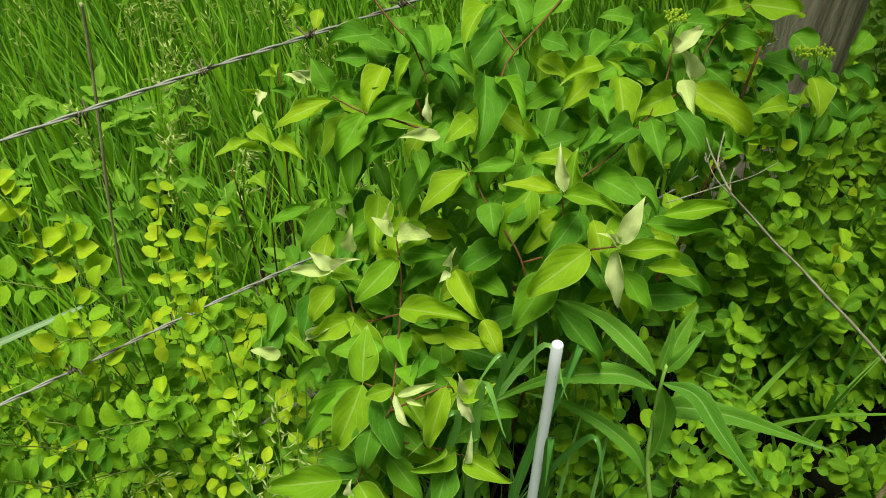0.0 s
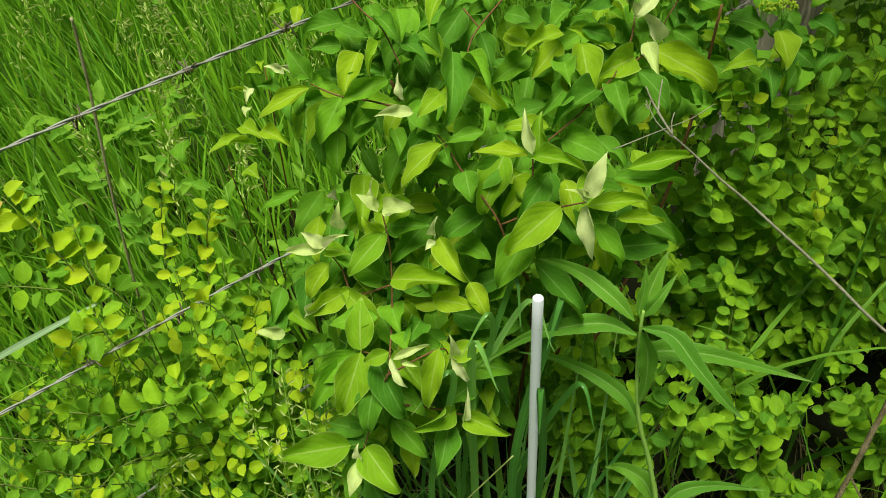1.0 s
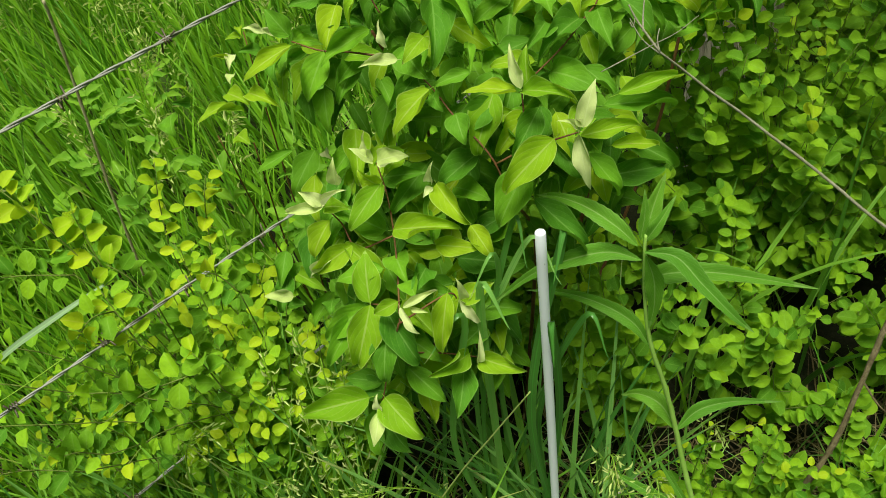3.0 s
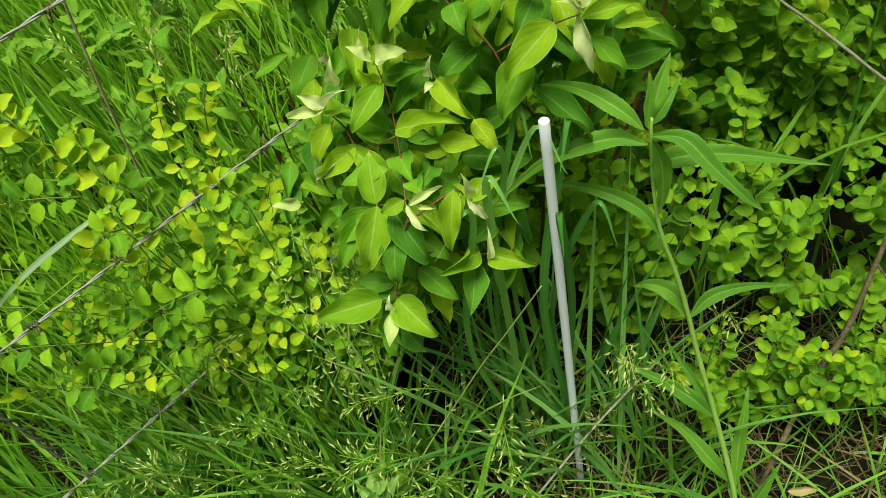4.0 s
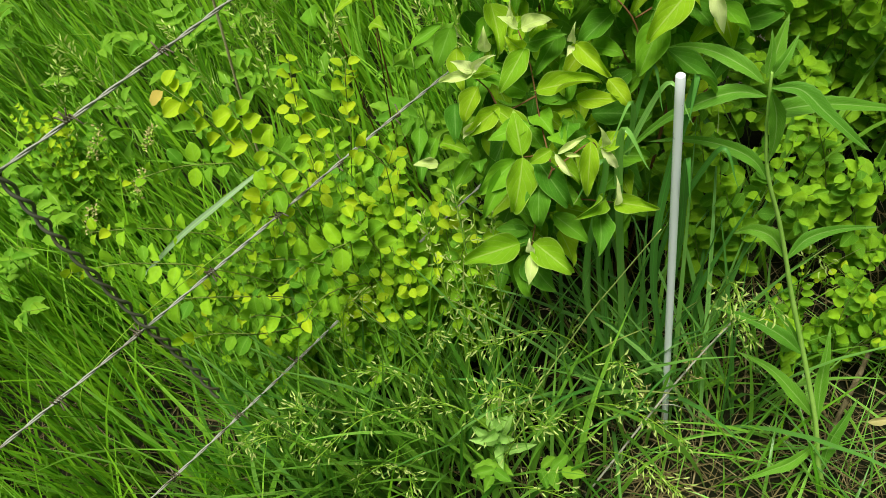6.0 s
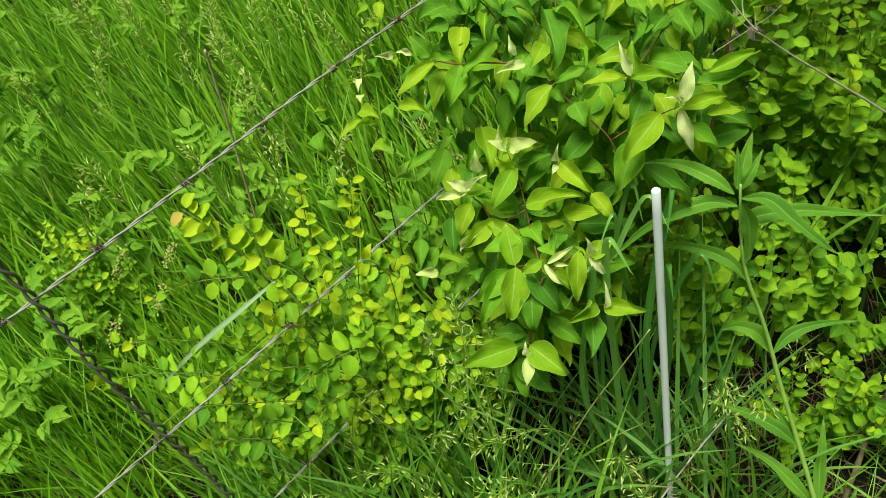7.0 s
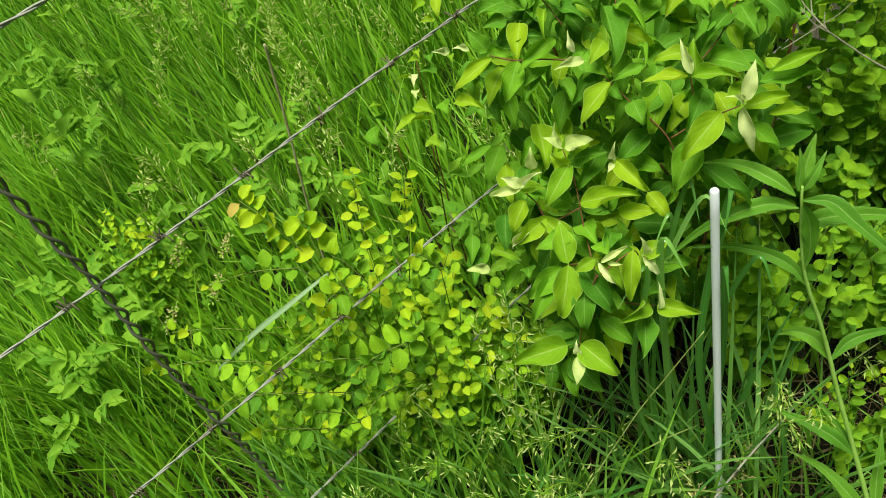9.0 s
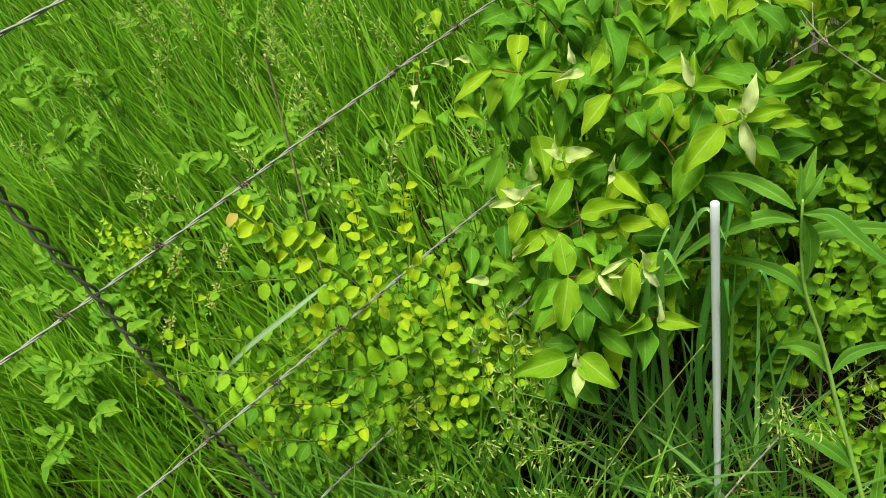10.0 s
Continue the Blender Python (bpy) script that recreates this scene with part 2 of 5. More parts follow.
def put(name, me, parent, m=None, label=""):
    """Link a mesh as a part of a thing; m is its pose in the world."""
    ob = new(name, me)
    up = parent
    off = Matrix.Identity(4)
    while up is not None:
        off = Matrix.Translation(-up.location) @ off if up.type == "EMPTY" else off
        up = up.parent
    ob.parent = parent
    ob.matrix_basis = off @ (m if m is not None else Matrix.Identity(4))
    if label:
        ob["label"] = label
    return ob


def smooth_path(points, steps):
    """A Catmull-Rom curve through the points."""
    p = [Vector(q) for q in points]
    p = [2 * p[0] - p[1]] + p + [2 * p[-1] - p[-2]]
    out = []
    for i in range(1, len(p) - 2):
        for k in range(steps):
            t = k / steps
            a, b, c, d = p[i - 1], p[i], p[i + 1], p[i + 2]
            out.append(0.5 * (2 * b + (c - a) * t + (2 * a - 5 * b + 4 * c - d) * t * t + (3 * b - a - 3 * c + d) * t ** 3))
    out.append(p[-2])
    return out


def tube_data(path, radii, sides=7, wobble=0.0, base=0):
    """Vertices, faces and map of a tapered tube along the path, closed at its ends."""
    verts, faces, uvs = [], [], []
    up = Vector((0.31, 0.17, 0.93))
    n = len(path)
    for i, p in enumerate(path):
        d = (path[min(i + 1, n - 1)] - path[max(i - 1, 0)]).normalized()
        s = d.cross(up)
        s = s.normalized() if s.length > 1e-3 else Vector((1, 0, 0))
        w = d.cross(s)
        for k in range(sides):
            a = 2 * math.pi * k / sides
            r = radii[i] * (1 + wobble * random.uniform(-1, 1))
            verts.append(tuple(p + (s * math.cos(a) + w * math.sin(a)) * r))
            uvs.append((k / sides, i / (n - 1)))
    for i in range(n - 1):
        for k in range(sides):
            a, b = base + i * sides + k, base + i * sides + (k + 1) % sides
            faces.append((a, b, b + sides, a + sides))
    faces.append(tuple(base + k for k in reversed(range(sides))))
    faces.append(tuple(base + (n - 1) * sides + k for k in range(sides)))
    return verts, faces, uvs


def tube_mesh(name, paths, material, sides=7, wobble=0.0):
    """One mesh of one or more tubes: (path, first radius, last radius)."""
    verts, faces, uvs = [], [], []
    for path, r0, r1 in paths:
        n = len(path)
        v, f, u = tube_data(path, [r0 + (r1 - r0) * i / (n - 1) for i in range(n)], sides, wobble, len(verts))
        verts += v
        faces += f
        uvs += u
    return mesh_of(name, verts, faces, material, uvs)


# ---- leaves ----
def leaf_shape(kind, v):
    """Half width of a blade at v from base to tip, at most 0.5."""
    if kind == "dogwood":
        if v <= 0.38:
            return 0.5 * math.sin(math.pi / 2 * (v / 0.38) ** 0.72)
        s = (v - 0.38) / 0.62
        return max(0.5 * (1 - s ** 1.35) ** 1.35, 0.04 * (1 - s) ** 0.5) if v < 1 else 0.0
    if kind == "oval":
        return 0.5 * math.sin(math.pi * v ** 0.88) ** 0.7 if 0 < v < 1 else 0.0
    if kind == "lance":
        body = 0.5 * min(1.0, (v / 0.3) ** 0.7) * min(1.0, ((1 - v) / 0.62) ** 0.85) if v < 1 else 0.0
        return body
    if kind == "herb":
        return 0.5 * math.sin(math.pi * v ** 0.75) ** 0.9 if 0 < v < 1 else 0.0
    return 0.5 * (1 - v)


def leaf_data(kind, rows, cup, droop, curl, ripple, twist, petiole, teeth=0.0, seed=0, roll=0.0):
    """A blade of unit length along y with the width in x and its upper side to z. cup folds it along the midrib, droop bends the
    whole blade, curl rolls the last third, ripple waves the margin, teeth notch it."""
    rnd = random.Random(seed)
    verts, faces, uvs = [], [], []
    cross = (-1.0, -0.82, -0.45, 0.0, 0.45, 0.82, 1.0) if roll else (-1.0, -0.55, 0.0, 0.55, 1.0)
    flip = rnd.choice((-1, 1))
    ph = rnd.uniform(0, 6)
    y = z = 0.0
    last = 0.0
    for i in range(rows + 1):
        v = i / rows
        ang = -droop * v - curl * max(0.0, v - 0.62) ** 1.3 * 3.0
        y += (v - last) * math.cos(ang)
        z += (v - last) * math.sin(ang)
        last = v
        h = leaf_shape(kind, v)
        if teeth and 0.08 < v < 0.95:
            h *= 1.0 + (teeth if i % 2 else -teeth)
        tw = twist * v
        for c in cross:
            edge = ripple * math.sin(v * 13 + ph + (1.7 if c > 0 else 0)) * abs(c) ** 2 * (h * 2)
            x, up = c * h, cup * (abs(c) ** 1.25) * h + edge
            if roll and abs(c) > 0.8:
                turn = roll * (1.0 if c * flip > 0 else 0.35) * max(0.0, math.sin(v * 5.2 + ph)) * (1 if abs(c) == 1 else 0.3)
                x -= math.copysign(0.22 * h * turn, c)
                up += 0.5 * h * turn
            x, up = x * math.cos(tw) - up * math.sin(tw), x * math.sin(tw) + up * math.cos(tw)
            verts.append((x, y - up * math.sin(ang), z + up * math.cos(ang)))
            uvs.append((c * 0.5 + 0.5, v))
    w = len(cross)
    for i in range(rows):
        for k in range(w - 1):
            a = i * w + k
            faces.append((a, a + 1, a + w + 1, a + w))
    if petiole:
        b = len(verts)
        r = 0.011
        for q in ((-r, 0.03, 0.0), (r, 0.03, 0.0), (0.0, 0.03, -r * 1.6), (-r, -petiole, -0.02), (r, -petiole, -0.02), (0.0, -petiole, -0.02 - r * 1.6)):
            verts.append(q)
            uvs.append((0.5, 0.05))
        faces += [(b, b + 1, b + 4, b + 3), (b + 1, b + 2, b + 5, b + 4), (b + 2, b, b + 3, b + 5)]
    tip = Vector((0, verts[rows * w + w // 2][1], verts[rows * w + w // 2][2]))
    return verts, faces, uvs, tip


DOG = [leaf_data("dogwood", 16, c, d, k, r, t, 0.1, 0, i, 0.9) for i, (c, d, k, r, t) in enumerate([
    (0.18, 0.35, 0.9, 0.04, 0.0), (0.3, 0.55, 1.5, 0.05, 0.12), (0.08, 0.7, 0.6, 0.07, -0.16), (0.36, 0.4, 1.9, 0.05, 0.08),
    (0.14, 0.9, 1.2, 0.06, -0.08), (0.24, 0.2, 2.3, 0.04, 0.2), (0.26, 0.8, 0.4, 0.08, 0.25), (0.1, 0.5, 1.7, 0.08, -0.22), (0.32, 0.65, 0.8, 0.05, 0.0)])]
OVAL = [leaf_data("oval", 6, c, d, 0.3, r, t, 0.12, 0, 20 + i) for i, (c, d, r, t) in enumerate([
    (0.25, 0.3, 0.04, 0.0), (0.4, 0.5, 0.06, 0.2), (0.12, 0.15, 0.05, -0.2), (0.5, 0.25, 0.03, 0.1)])]
HERB = [leaf_data("herb", 9, c, d, 0.3, 0.05, t, 0.08, 0.09, 60 + i) for i, (c, d, t) in enumerate([
    (0.3, 0.4, 0.0), (0.45, 0.6, 0.2), (0.2, 0.25, -0.2)])]
FLAT_MESHES = {}


def shared(data, name, material):
    """The one mesh for a blade form in a material, shared by all its objects."""
    key = (id(data), material.name)
    if key not in FLAT_MESHES:
        FLAT_MESHES[key] = mesh_of(name, data[0], data[1], material, data[2])
    return FLAT_MESHES[key]


def leaf_pose(base, tip, width, normal, data=None):
    """The pose and size that lays a unit blade from base to tip, its face along normal; a bent blade arches over the straight line."""
    base, tip = Vector(base), Vector(tip)
    along = tip - base
    end = data[3] if data else Vector((0, 1, 0))
    size = along.length / math.hypot(end.y, end.z)
    a = math.atan2(end.z, end.y)
    y = along.normalized()
    x = y.cross(Vector(normal))
    x = x.normalized() if x.length > 1e-4 else y.orthogonal().normalized()
    z = x.cross(y)
    y, z = y * math.cos(a) - z * math.sin(a), z * math.cos(a) + y * math.sin(a)
    m = Matrix((x, y, z)).transposed().to_4x4()
    return Matrix.Translation(base) @ m @ Matrix.Diagonal((width, size, size, 1.0))


def joined(name, poses, data, material):
    """Many blades as one mesh: poses are 4 x 4, data is one blade form."""
    base = np.array(data[0])
    base = np.c_[base, np.ones(len(base))]
    ms = np.array([np.array(m) for m in poses])
    verts = np.einsum("nij,vj->nvi", ms, base)[..., :3].reshape(-1, 3)
    faces, k = [], len(base)
    for i in range(len(poses)):
        faces += [tuple(q + i * k for q in fc) for fc in data[1]]
    uvs = np.tile(np.array(data[2]), (len(poses), 1))
    return mesh_of(name, verts.tolist(), faces, material, uvs)


def blades_mesh(name, roots, heads, lengths, widths, bends, leans, material, rows=6, droops=None):
    """Grass blades: each rises at its root, leans and bends over towards its heading."""
    n = len(roots)
    v = np.linspace(0, 1, rows + 1)
    ang = leans[:, None] + bends[:, None] * v[None] ** 1.4
    step = lengths[:, None] / rows
    r = np.cumsum(np.sin(ang) * step, 1) - np.sin(ang[:, :1]) * step
    h = np.cumsum(np.cos(ang) * step, 1) - np.cos(ang[:, :1]) * step
    dx, dy = np.cos(heads)[:, None], np.sin(heads)[:, None]
    mid = np.stack([roots[:, :1] + r * dx, roots[:, 1:2] + r * dy, roots[:, 2:3] + h], -1)
    turn = heads + math.pi / 2 + np.random.uniform(-0.7, 0.7, n)
    side = np.stack([np.cos(turn), np.sin(turn), np.random.uniform(-0.3, 0.3, n)], -1)
    half = (widths[:, None] * 0.5 * np.minimum(1.0, 0.55 + v[None] * 1.6) * np.minimum(1.0, ((1.0 - v[None]) / 0.55) ** 0.8 + 0.04))[..., None] * side[:, None]
    keel = np.stack([np.zeros_like(r), np.zeros_like(r), -widths[:, None] * 0.18 * np.ones_like(r)], -1)
    verts = np.stack([mid - half, mid + keel, mid + half], 2).reshape(-1, 3)
    k = (rows + 1) * 3
    one = []
    for i in range(rows):
        a = i * 3
        one += [(a, a + 1, a + 4, a + 3), (a + 1, a + 2, a + 5, a + 4)]
    faces = (np.array(one)[None] + (np.arange(n) * k)[:, None, None]).reshape(-1, 4).tolist()
    uv = np.stack([np.tile([0.0, 0.5, 1.0], rows + 1), np.repeat(v, 3)], -1)
    return mesh_of(name, verts.tolist(), faces, material, np.tile(uv, (n, 1)))


# ---- ground ----
def ground_height(x, y):
    return 0.03 * math.sin(x * 2.1 + 0.6) * math.cos(y * 1.7) + 0.015 * math.sin(x * 7.0 + y * 5.0)


def build_ground():
    xs = sorted({*np.linspace(-6, 6, 61).round(3).tolist(), -3000.0, -600.0, -120.0, -40.0, -14.0, 14.0, 40.0, 120.0, 600.0, 3000.0})
    ys = sorted({*np.linspace(-4, 8, 61).round(3).tolist(), -3000.0, -600.0, -120.0, -40.0, -14.0, 14.0, 40.0, 120.0, 600.0, 3000.0})
    verts = [(x, y, ground_height(x, y) if abs(x) < 8 and abs(y) < 9 else 0.0) for y in ys for x in xs]
    w = len(xs)
    faces = [(j * w + i, j * w + i + 1, (j + 1) * w + i + 1, (j + 1) * w + i) for j in range(len(ys) - 1) for i in range(w - 1)]
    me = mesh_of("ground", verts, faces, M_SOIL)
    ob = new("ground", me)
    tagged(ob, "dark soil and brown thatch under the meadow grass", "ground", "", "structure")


build_ground()


# ---- the fence ----
ALONG = Vector((0.70, 0.714, 0.0)).normalized()
FENCE = Vector((-0.60, 0.655, 0.0))


def fence_point(s, z):
    return FENCE + ALONG * s + Vector((0, 0, z))


def barbed_wire(z, slope, label, phase, gap=0.122):
    root = thing("barbed_wire", fence_point(0, z), label, "barbed wire", "fence wires")
    lo, hi = -3.0, 1.40
    n = 560
    for strand in (0, 1):
        path = []
        for i in range(n + 1):
            s = lo + (hi - lo) * i / n
            a = s * 2 * math.pi / 0.07 + math.pi * strand
            p = fence_point(s, z + slope * s + 0.002 * math.sin(s * 9 + phase))
            across = Vector((-ALONG.y, ALONG.x, 0))
            path.append(p + across * (math.cos(a) * 0.00125) + Vector((0, 0, math.sin(a) * 0.00125)))
        put("strand", tube_mesh("strand", [(path, 0.00125, 0.00125)], M_WIRE, 6), root)
    barbs = []
    s = phase - 24 * gap
    while s < 1.36:
        barbs.append(s)
        s += gap
    form = []
    across = Vector((-ALONG.y, ALONG.x, 0))
    for k, tilt in ((0, 0.5), (1, 2.2)):
        o = ALONG * (0.004 * k - 0.002)
        coil = [o + ALONG * (0.0016 * j / 3) + across * (0.003 * math.cos(j * 1.05 + tilt)) + Vector((0, 0, 0.003 * math.sin(j * 1.05 + tilt))) for j in range(13)]
        d0 = (coil[0] - coil[1]).normalized()
        d1 = (coil[-1] - coil[-2]).normalized()
        coil = [coil[0] + d0 * 0.013] + coil + [coil[-1] + d1 * 0.013]
        form.append((coil, 0.0011, 0.0010))
    me = tube_mesh("barb", form, M_BARB, 6)
    for s in barbs:
        turn = Matrix.Rotation(random.uniform(0, 6.28), 4, ALONG)
        put("barb", me, root, Matrix.Translation(fence_point(s, z + slope * s)) @ turn)
    return root


barbed_wire(0.429, 0.0, "lowest strand of grey barbed wire half hidden in grass", 0.04)
barbed_wire(0.700, -0.01, "lower strand of grey twisted barbed wire on the fence", 0.0, 0.1165)
barbed_wire(0.998, 0.015, "middle strand of grey twisted barbed wire with rusty barbs", -0.027)
barbed_wire(1.277, 0.0, "upper strand of grey twisted barbed wire on the fence", 0.03)


def wire_stay():
    low = fence_point(-0.207, 0.50)
    root = thing("wire_stay", low, "dark rusted twisted wire stay hooked over fence strands", "fence stay")
    line = smooth_path([fence_point(-0.262, 1.34), fence_point(-0.241, 1.096), fence_point(-0.230, 1.0), fence_point(-0.219, 0.80), fence_point(-0.211, 0.65), low], 50)
    across = Vector((-ALONG.y, ALONG.x, 0))
    for k in (0, 1):
        path, run = [], 0.0
        for i, p in enumerate(line):
            run += (p - line[max(i - 1, 0)]).length
            a = run * 2 * math.pi / 0.062 + math.pi * k + 0.5 * math.sin(run * 17)
            r = 0.0042 + 0.0008 * math.sin(run * 31 + k)
            path.append(p + ALONG * (math.cos(a) * r + 0.004 * math.sin(run * 9)) + across * (math.sin(a) * r))
        put("twisted_strand", tube_mesh("twisted_strand", [(path, 0.0021, 0.0021)], M_STAY, 7), root)


wire_stay()


# ---- the white rod ----
def marker_rod():
    low, top = Vector((-0.072, 0.612, -0.08)), Vector((-0.0750, 0.6405, 0.849))
    root = thing("marker_rod", (low.x, low.y, 0), "slim white weathered plastic rod pushed into the ground", "stake")
    n = 26
    r = 0.0057
    path = [low.lerp(top, i / n) for i in range(n + 1)]
    d = (top - low).normalized()
    path += [top + d * 0.0012, top + d * 0.0018]
    radii = [r] * (n + 1) + [r * 0.9, r * 0.72]
    v, f, u = tube_data(path, radii, 20)
    put("shaft", mesh_of("shaft", v, f, M_ROD, u), root)


marker_rod()


# ---- rough-leaved dogwood ----
dogwood = thing("dogwood_shrub", (-0.15, 0.95, 0.0), "young dogwood shrub with drooping pointed lime-green leaves on red twigs", "shrub")
ANCHORS = []
PLACED = random.Random(11)
FACING = Vector((0.0, -0.62, 0.78))


def spray(owner, leaves):
    """Leaves that hang together: base, tip, width and age of each."""
    for bx, by, bz, tx, ty, tz, w, age in leaves:
        nrm = FACING + Vector((PLACED.uniform(-0.35, 0.35), PLACED.uniform(-0.2, 0.2), PLACED.uniform(-0.25, 0.2)))
        data = DOG[PLACED.randrange(len(DOG))]
        m = leaf_pose((bx, by, bz), (tx, ty, tz), w * (1.06 if age else 1.0), nrm, data)
        put("leaf", shared(data, "dogwood_leaf", TONES[age]), owner, m)
        ANCHORS.append(Vector((bx, by, bz)))


def branch(owner, points, r0=0.0012, r1=0.0008):
    put("twig", tube_mesh("twig", [(smooth_path(points, 5), r0, r1)], M_REDSTEM, 7, 0.08), owner)


spray(dogwood, [
    (-0.343, 0.813, 0.998, -0.363, 0.811, 1.006, 0.010, 0), (-0.322, 0.826, 0.984, -0.344, 0.841, 1.010, 0.023, 2),
    (-0.325, 0.845, 0.967, -0.286, 0.821, 0.972, 0.020, 2), (-0.292, 0.868, 1.000, -0.325, 0.859, 0.999, 0.022, 2),
    (-0.316, 0.804, 0.986, -0.374, 0.788, 0.956, 0.021, 1), (-0.284, 0.804, 0.975, -0.309, 0.781, 0.929, 0.029, 2),
    (-0.233, 0.810, 0.992, -0.286, 0.787, 0.966, 0.021, 2), (-0.241, 0.827, 1.026, -0.245, 0.785, 1.007, 0.012, 1)])
spray(dogwood, [
    (-0.248, 0.867, 1.033, -0.221, 0.829, 1.020, 0.021, 2), (-0.373, 0.793, 0.941, -0.335, 0.769, 0.934, 0.018, 1),
    (-0.176, 0.790, 0.989, -0.199, 0.759, 0.978, 0.022, 1), (-0.199, 0.796, 0.973, -0.175, 0.767, 0.954, 0.032, 2),
    (-0.203, 0.766, 0.981, -0.241, 0.753, 0.984, 0.014, 0), (-0.213, 0.773, 0.991, -0.217, 0.784, 1.017, 0.010, 0),
    (-0.168, 0.839, 1.008, -0.175, 0.771, 0.960, 0.035, 2), (-0.153, 0.839, 1.007, -0.127, 0.783, 0.988, 0.023, 2)])
spray(dogwood, [
    (-0.175, 0.757, 0.949, -0.218, 0.737, 0.906, 0.032, 1), (-0.174, 0.769, 0.935, -0.162, 0.745, 0.927, 0.018, 2),
    (-0.291, 0.888, 1.016, -0.331, 0.869, 1.007, 0.027, 2), (-0.230, 0.869, 1.005, -0.192, 0.837, 0.991, 0.024, 2),
    (-0.131, 0.761, 0.962, -0.170, 0.761, 0.947, 0.014, 2), (-0.133, 0.788, 0.979, -0.133, 0.748, 0.966, 0.011, 2),
    (-0.151, 0.746, 0.924, -0.142, 0.721, 0.902, 0.025, 2), (-0.055, 0.870, 1.013, -0.097, 0.821, 1.012, 0.022, 1)])
spray(dogwood, [
    (0.033, 0.939, 0.944, -0.034, 0.882, 0.938, 0.033, 1), (0.055, 0.998, 0.932, 0.067, 0.937, 0.908, 0.022, 0),
    (0.064, 1.009, 0.917, 0.142, 0.995, 0.861, 0.041, 1), (-0.032, 0.911, 0.996, 0.005, 0.922, 0.973, 0.019, 2),
    (-0.018, 0.829, 0.969, -0.065, 0.769, 0.957, 0.027, 2), (-0.052, 0.845, 0.993, -0.046, 0.801, 0.988, 0.024, 2),
    (-0.054, 0.805, 0.983, -0.080, 0.757, 0.979, 0.024, 2), (0.005, 0.868, 0.955, 0.017, 0.810, 0.936, 0.024, 2)])
spray(dogwood, [
    (0.084, 0.991, 0.877, 0.118, 0.997, 0.848, 0.017, 2), (-0.088, 0.725, 0.959, -0.142, 0.726, 0.961, 0.019, 1),
    (-0.083, 0.726, 0.959, -0.032, 0.695, 0.962, 0.019, 1), (-0.084, 0.720, 0.965, -0.092, 0.745, 1.001, 0.013, 0),
    (-0.077, 0.727, 0.959, -0.075, 0.751, 0.994, 0.020, 1), (-0.028, 0.690, 0.936, -0.014, 0.711, 0.976, 0.019, 0),
    (0.009, 0.728, 0.943, 0.066, 0.756, 0.934, 0.018, 1), (-0.052, 0.778, 0.942, -0.005, 0.739, 0.937, 0.033, 2)])
spray(dogwood, [
    (-0.004, 0.731, 0.929, 0.060, 0.747, 0.905, 0.026, 2), (-0.068, 0.728, 0.934, -0.097, 0.700, 0.899, 0.025, 2),
    (-0.055, 0.697, 0.920, -0.106, 0.673, 0.875, 0.033, 1), (-0.032, 0.694, 0.925, -0.022, 0.673, 0.871, 0.019, 0),
    (-0.031, 0.694, 0.929, -0.054, 0.686, 0.949, 0.010, 0), (-0.030, 0.700, 0.918, 0.032, 0.725, 0.904, 0.019, 1),
    (-0.000, 0.699, 0.904, 0.051, 0.716, 0.884, 0.016, 1), (-0.001, 0.716, 0.850, 0.058, 0.741, 0.839, 0.027, 2)])
spray(dogwood, [
    (-0.021, 0.705, 0.891, 0.001, 0.694, 0.847, 0.024, 2), (-0.054, 0.730, 0.886, -0.028, 0.711, 0.854, 0.030, 2),
    (-0.084, 0.704, 0.881, -0.116, 0.675, 0.826, 0.036, 2), (-0.133, 0.743, 0.872, -0.170, 0.733, 0.838, 0.030, 2),
    (-0.163, 0.748, 0.823, -0.124, 0.721, 0.822, 0.031, 2), (-0.180, 0.724, 0.851, -0.145, 0.688, 0.823, 0.023, 1),
    (-0.147, 0.696, 0.813, -0.127, 0.675, 0.782, 0.024, 1), (-0.187, 0.687, 0.796, -0.136, 0.678, 0.795, 0.022, 1)])
spray(dogwood, [
    (-0.168, 0.708, 0.751, -0.113, 0.704, 0.738, 0.032, 2), (-0.078, 0.700, 0.841, -0.034, 0.680, 0.783, 0.027, 2),
    (0.004, 0.730, 0.806, -0.023, 0.712, 0.762, 0.022, 2), (-0.247, 0.744, 0.872, -0.269, 0.743, 0.894, 0.016, 0),
    (-0.251, 0.748, 0.877, -0.250, 0.754, 0.908, 0.009, 0), (-0.242, 0.744, 0.872, -0.205, 0.735, 0.882, 0.024, 0),
    (-0.216, 0.754, 0.871, -0.235, 0.730, 0.861, 0.022, 1), (-0.241, 0.752, 0.842, -0.188, 0.738, 0.856, 0.027, 2)])
spray(dogwood, [
    (-0.241, 0.734, 0.849, -0.280, 0.702, 0.812, 0.027, 1), (-0.244, 0.733, 0.848, -0.263, 0.735, 0.871, 0.022, 1),
    (-0.234, 0.708, 0.803, -0.156, 0.689, 0.813, 0.029, 1), (-0.246, 0.722, 0.789, -0.303, 0.730, 0.819, 0.034, 2),
    (-0.304, 0.720, 0.813, -0.328, 0.704, 0.770, 0.027, 1), (-0.281, 0.700, 0.792, -0.325, 0.695, 0.764, 0.026, 1),
    (-0.262, 0.638, 0.764, -0.265, 0.688, 0.795, 0.032, 1), (-0.236, 0.700, 0.771, -0.219, 0.657, 0.766, 0.029, 2)])
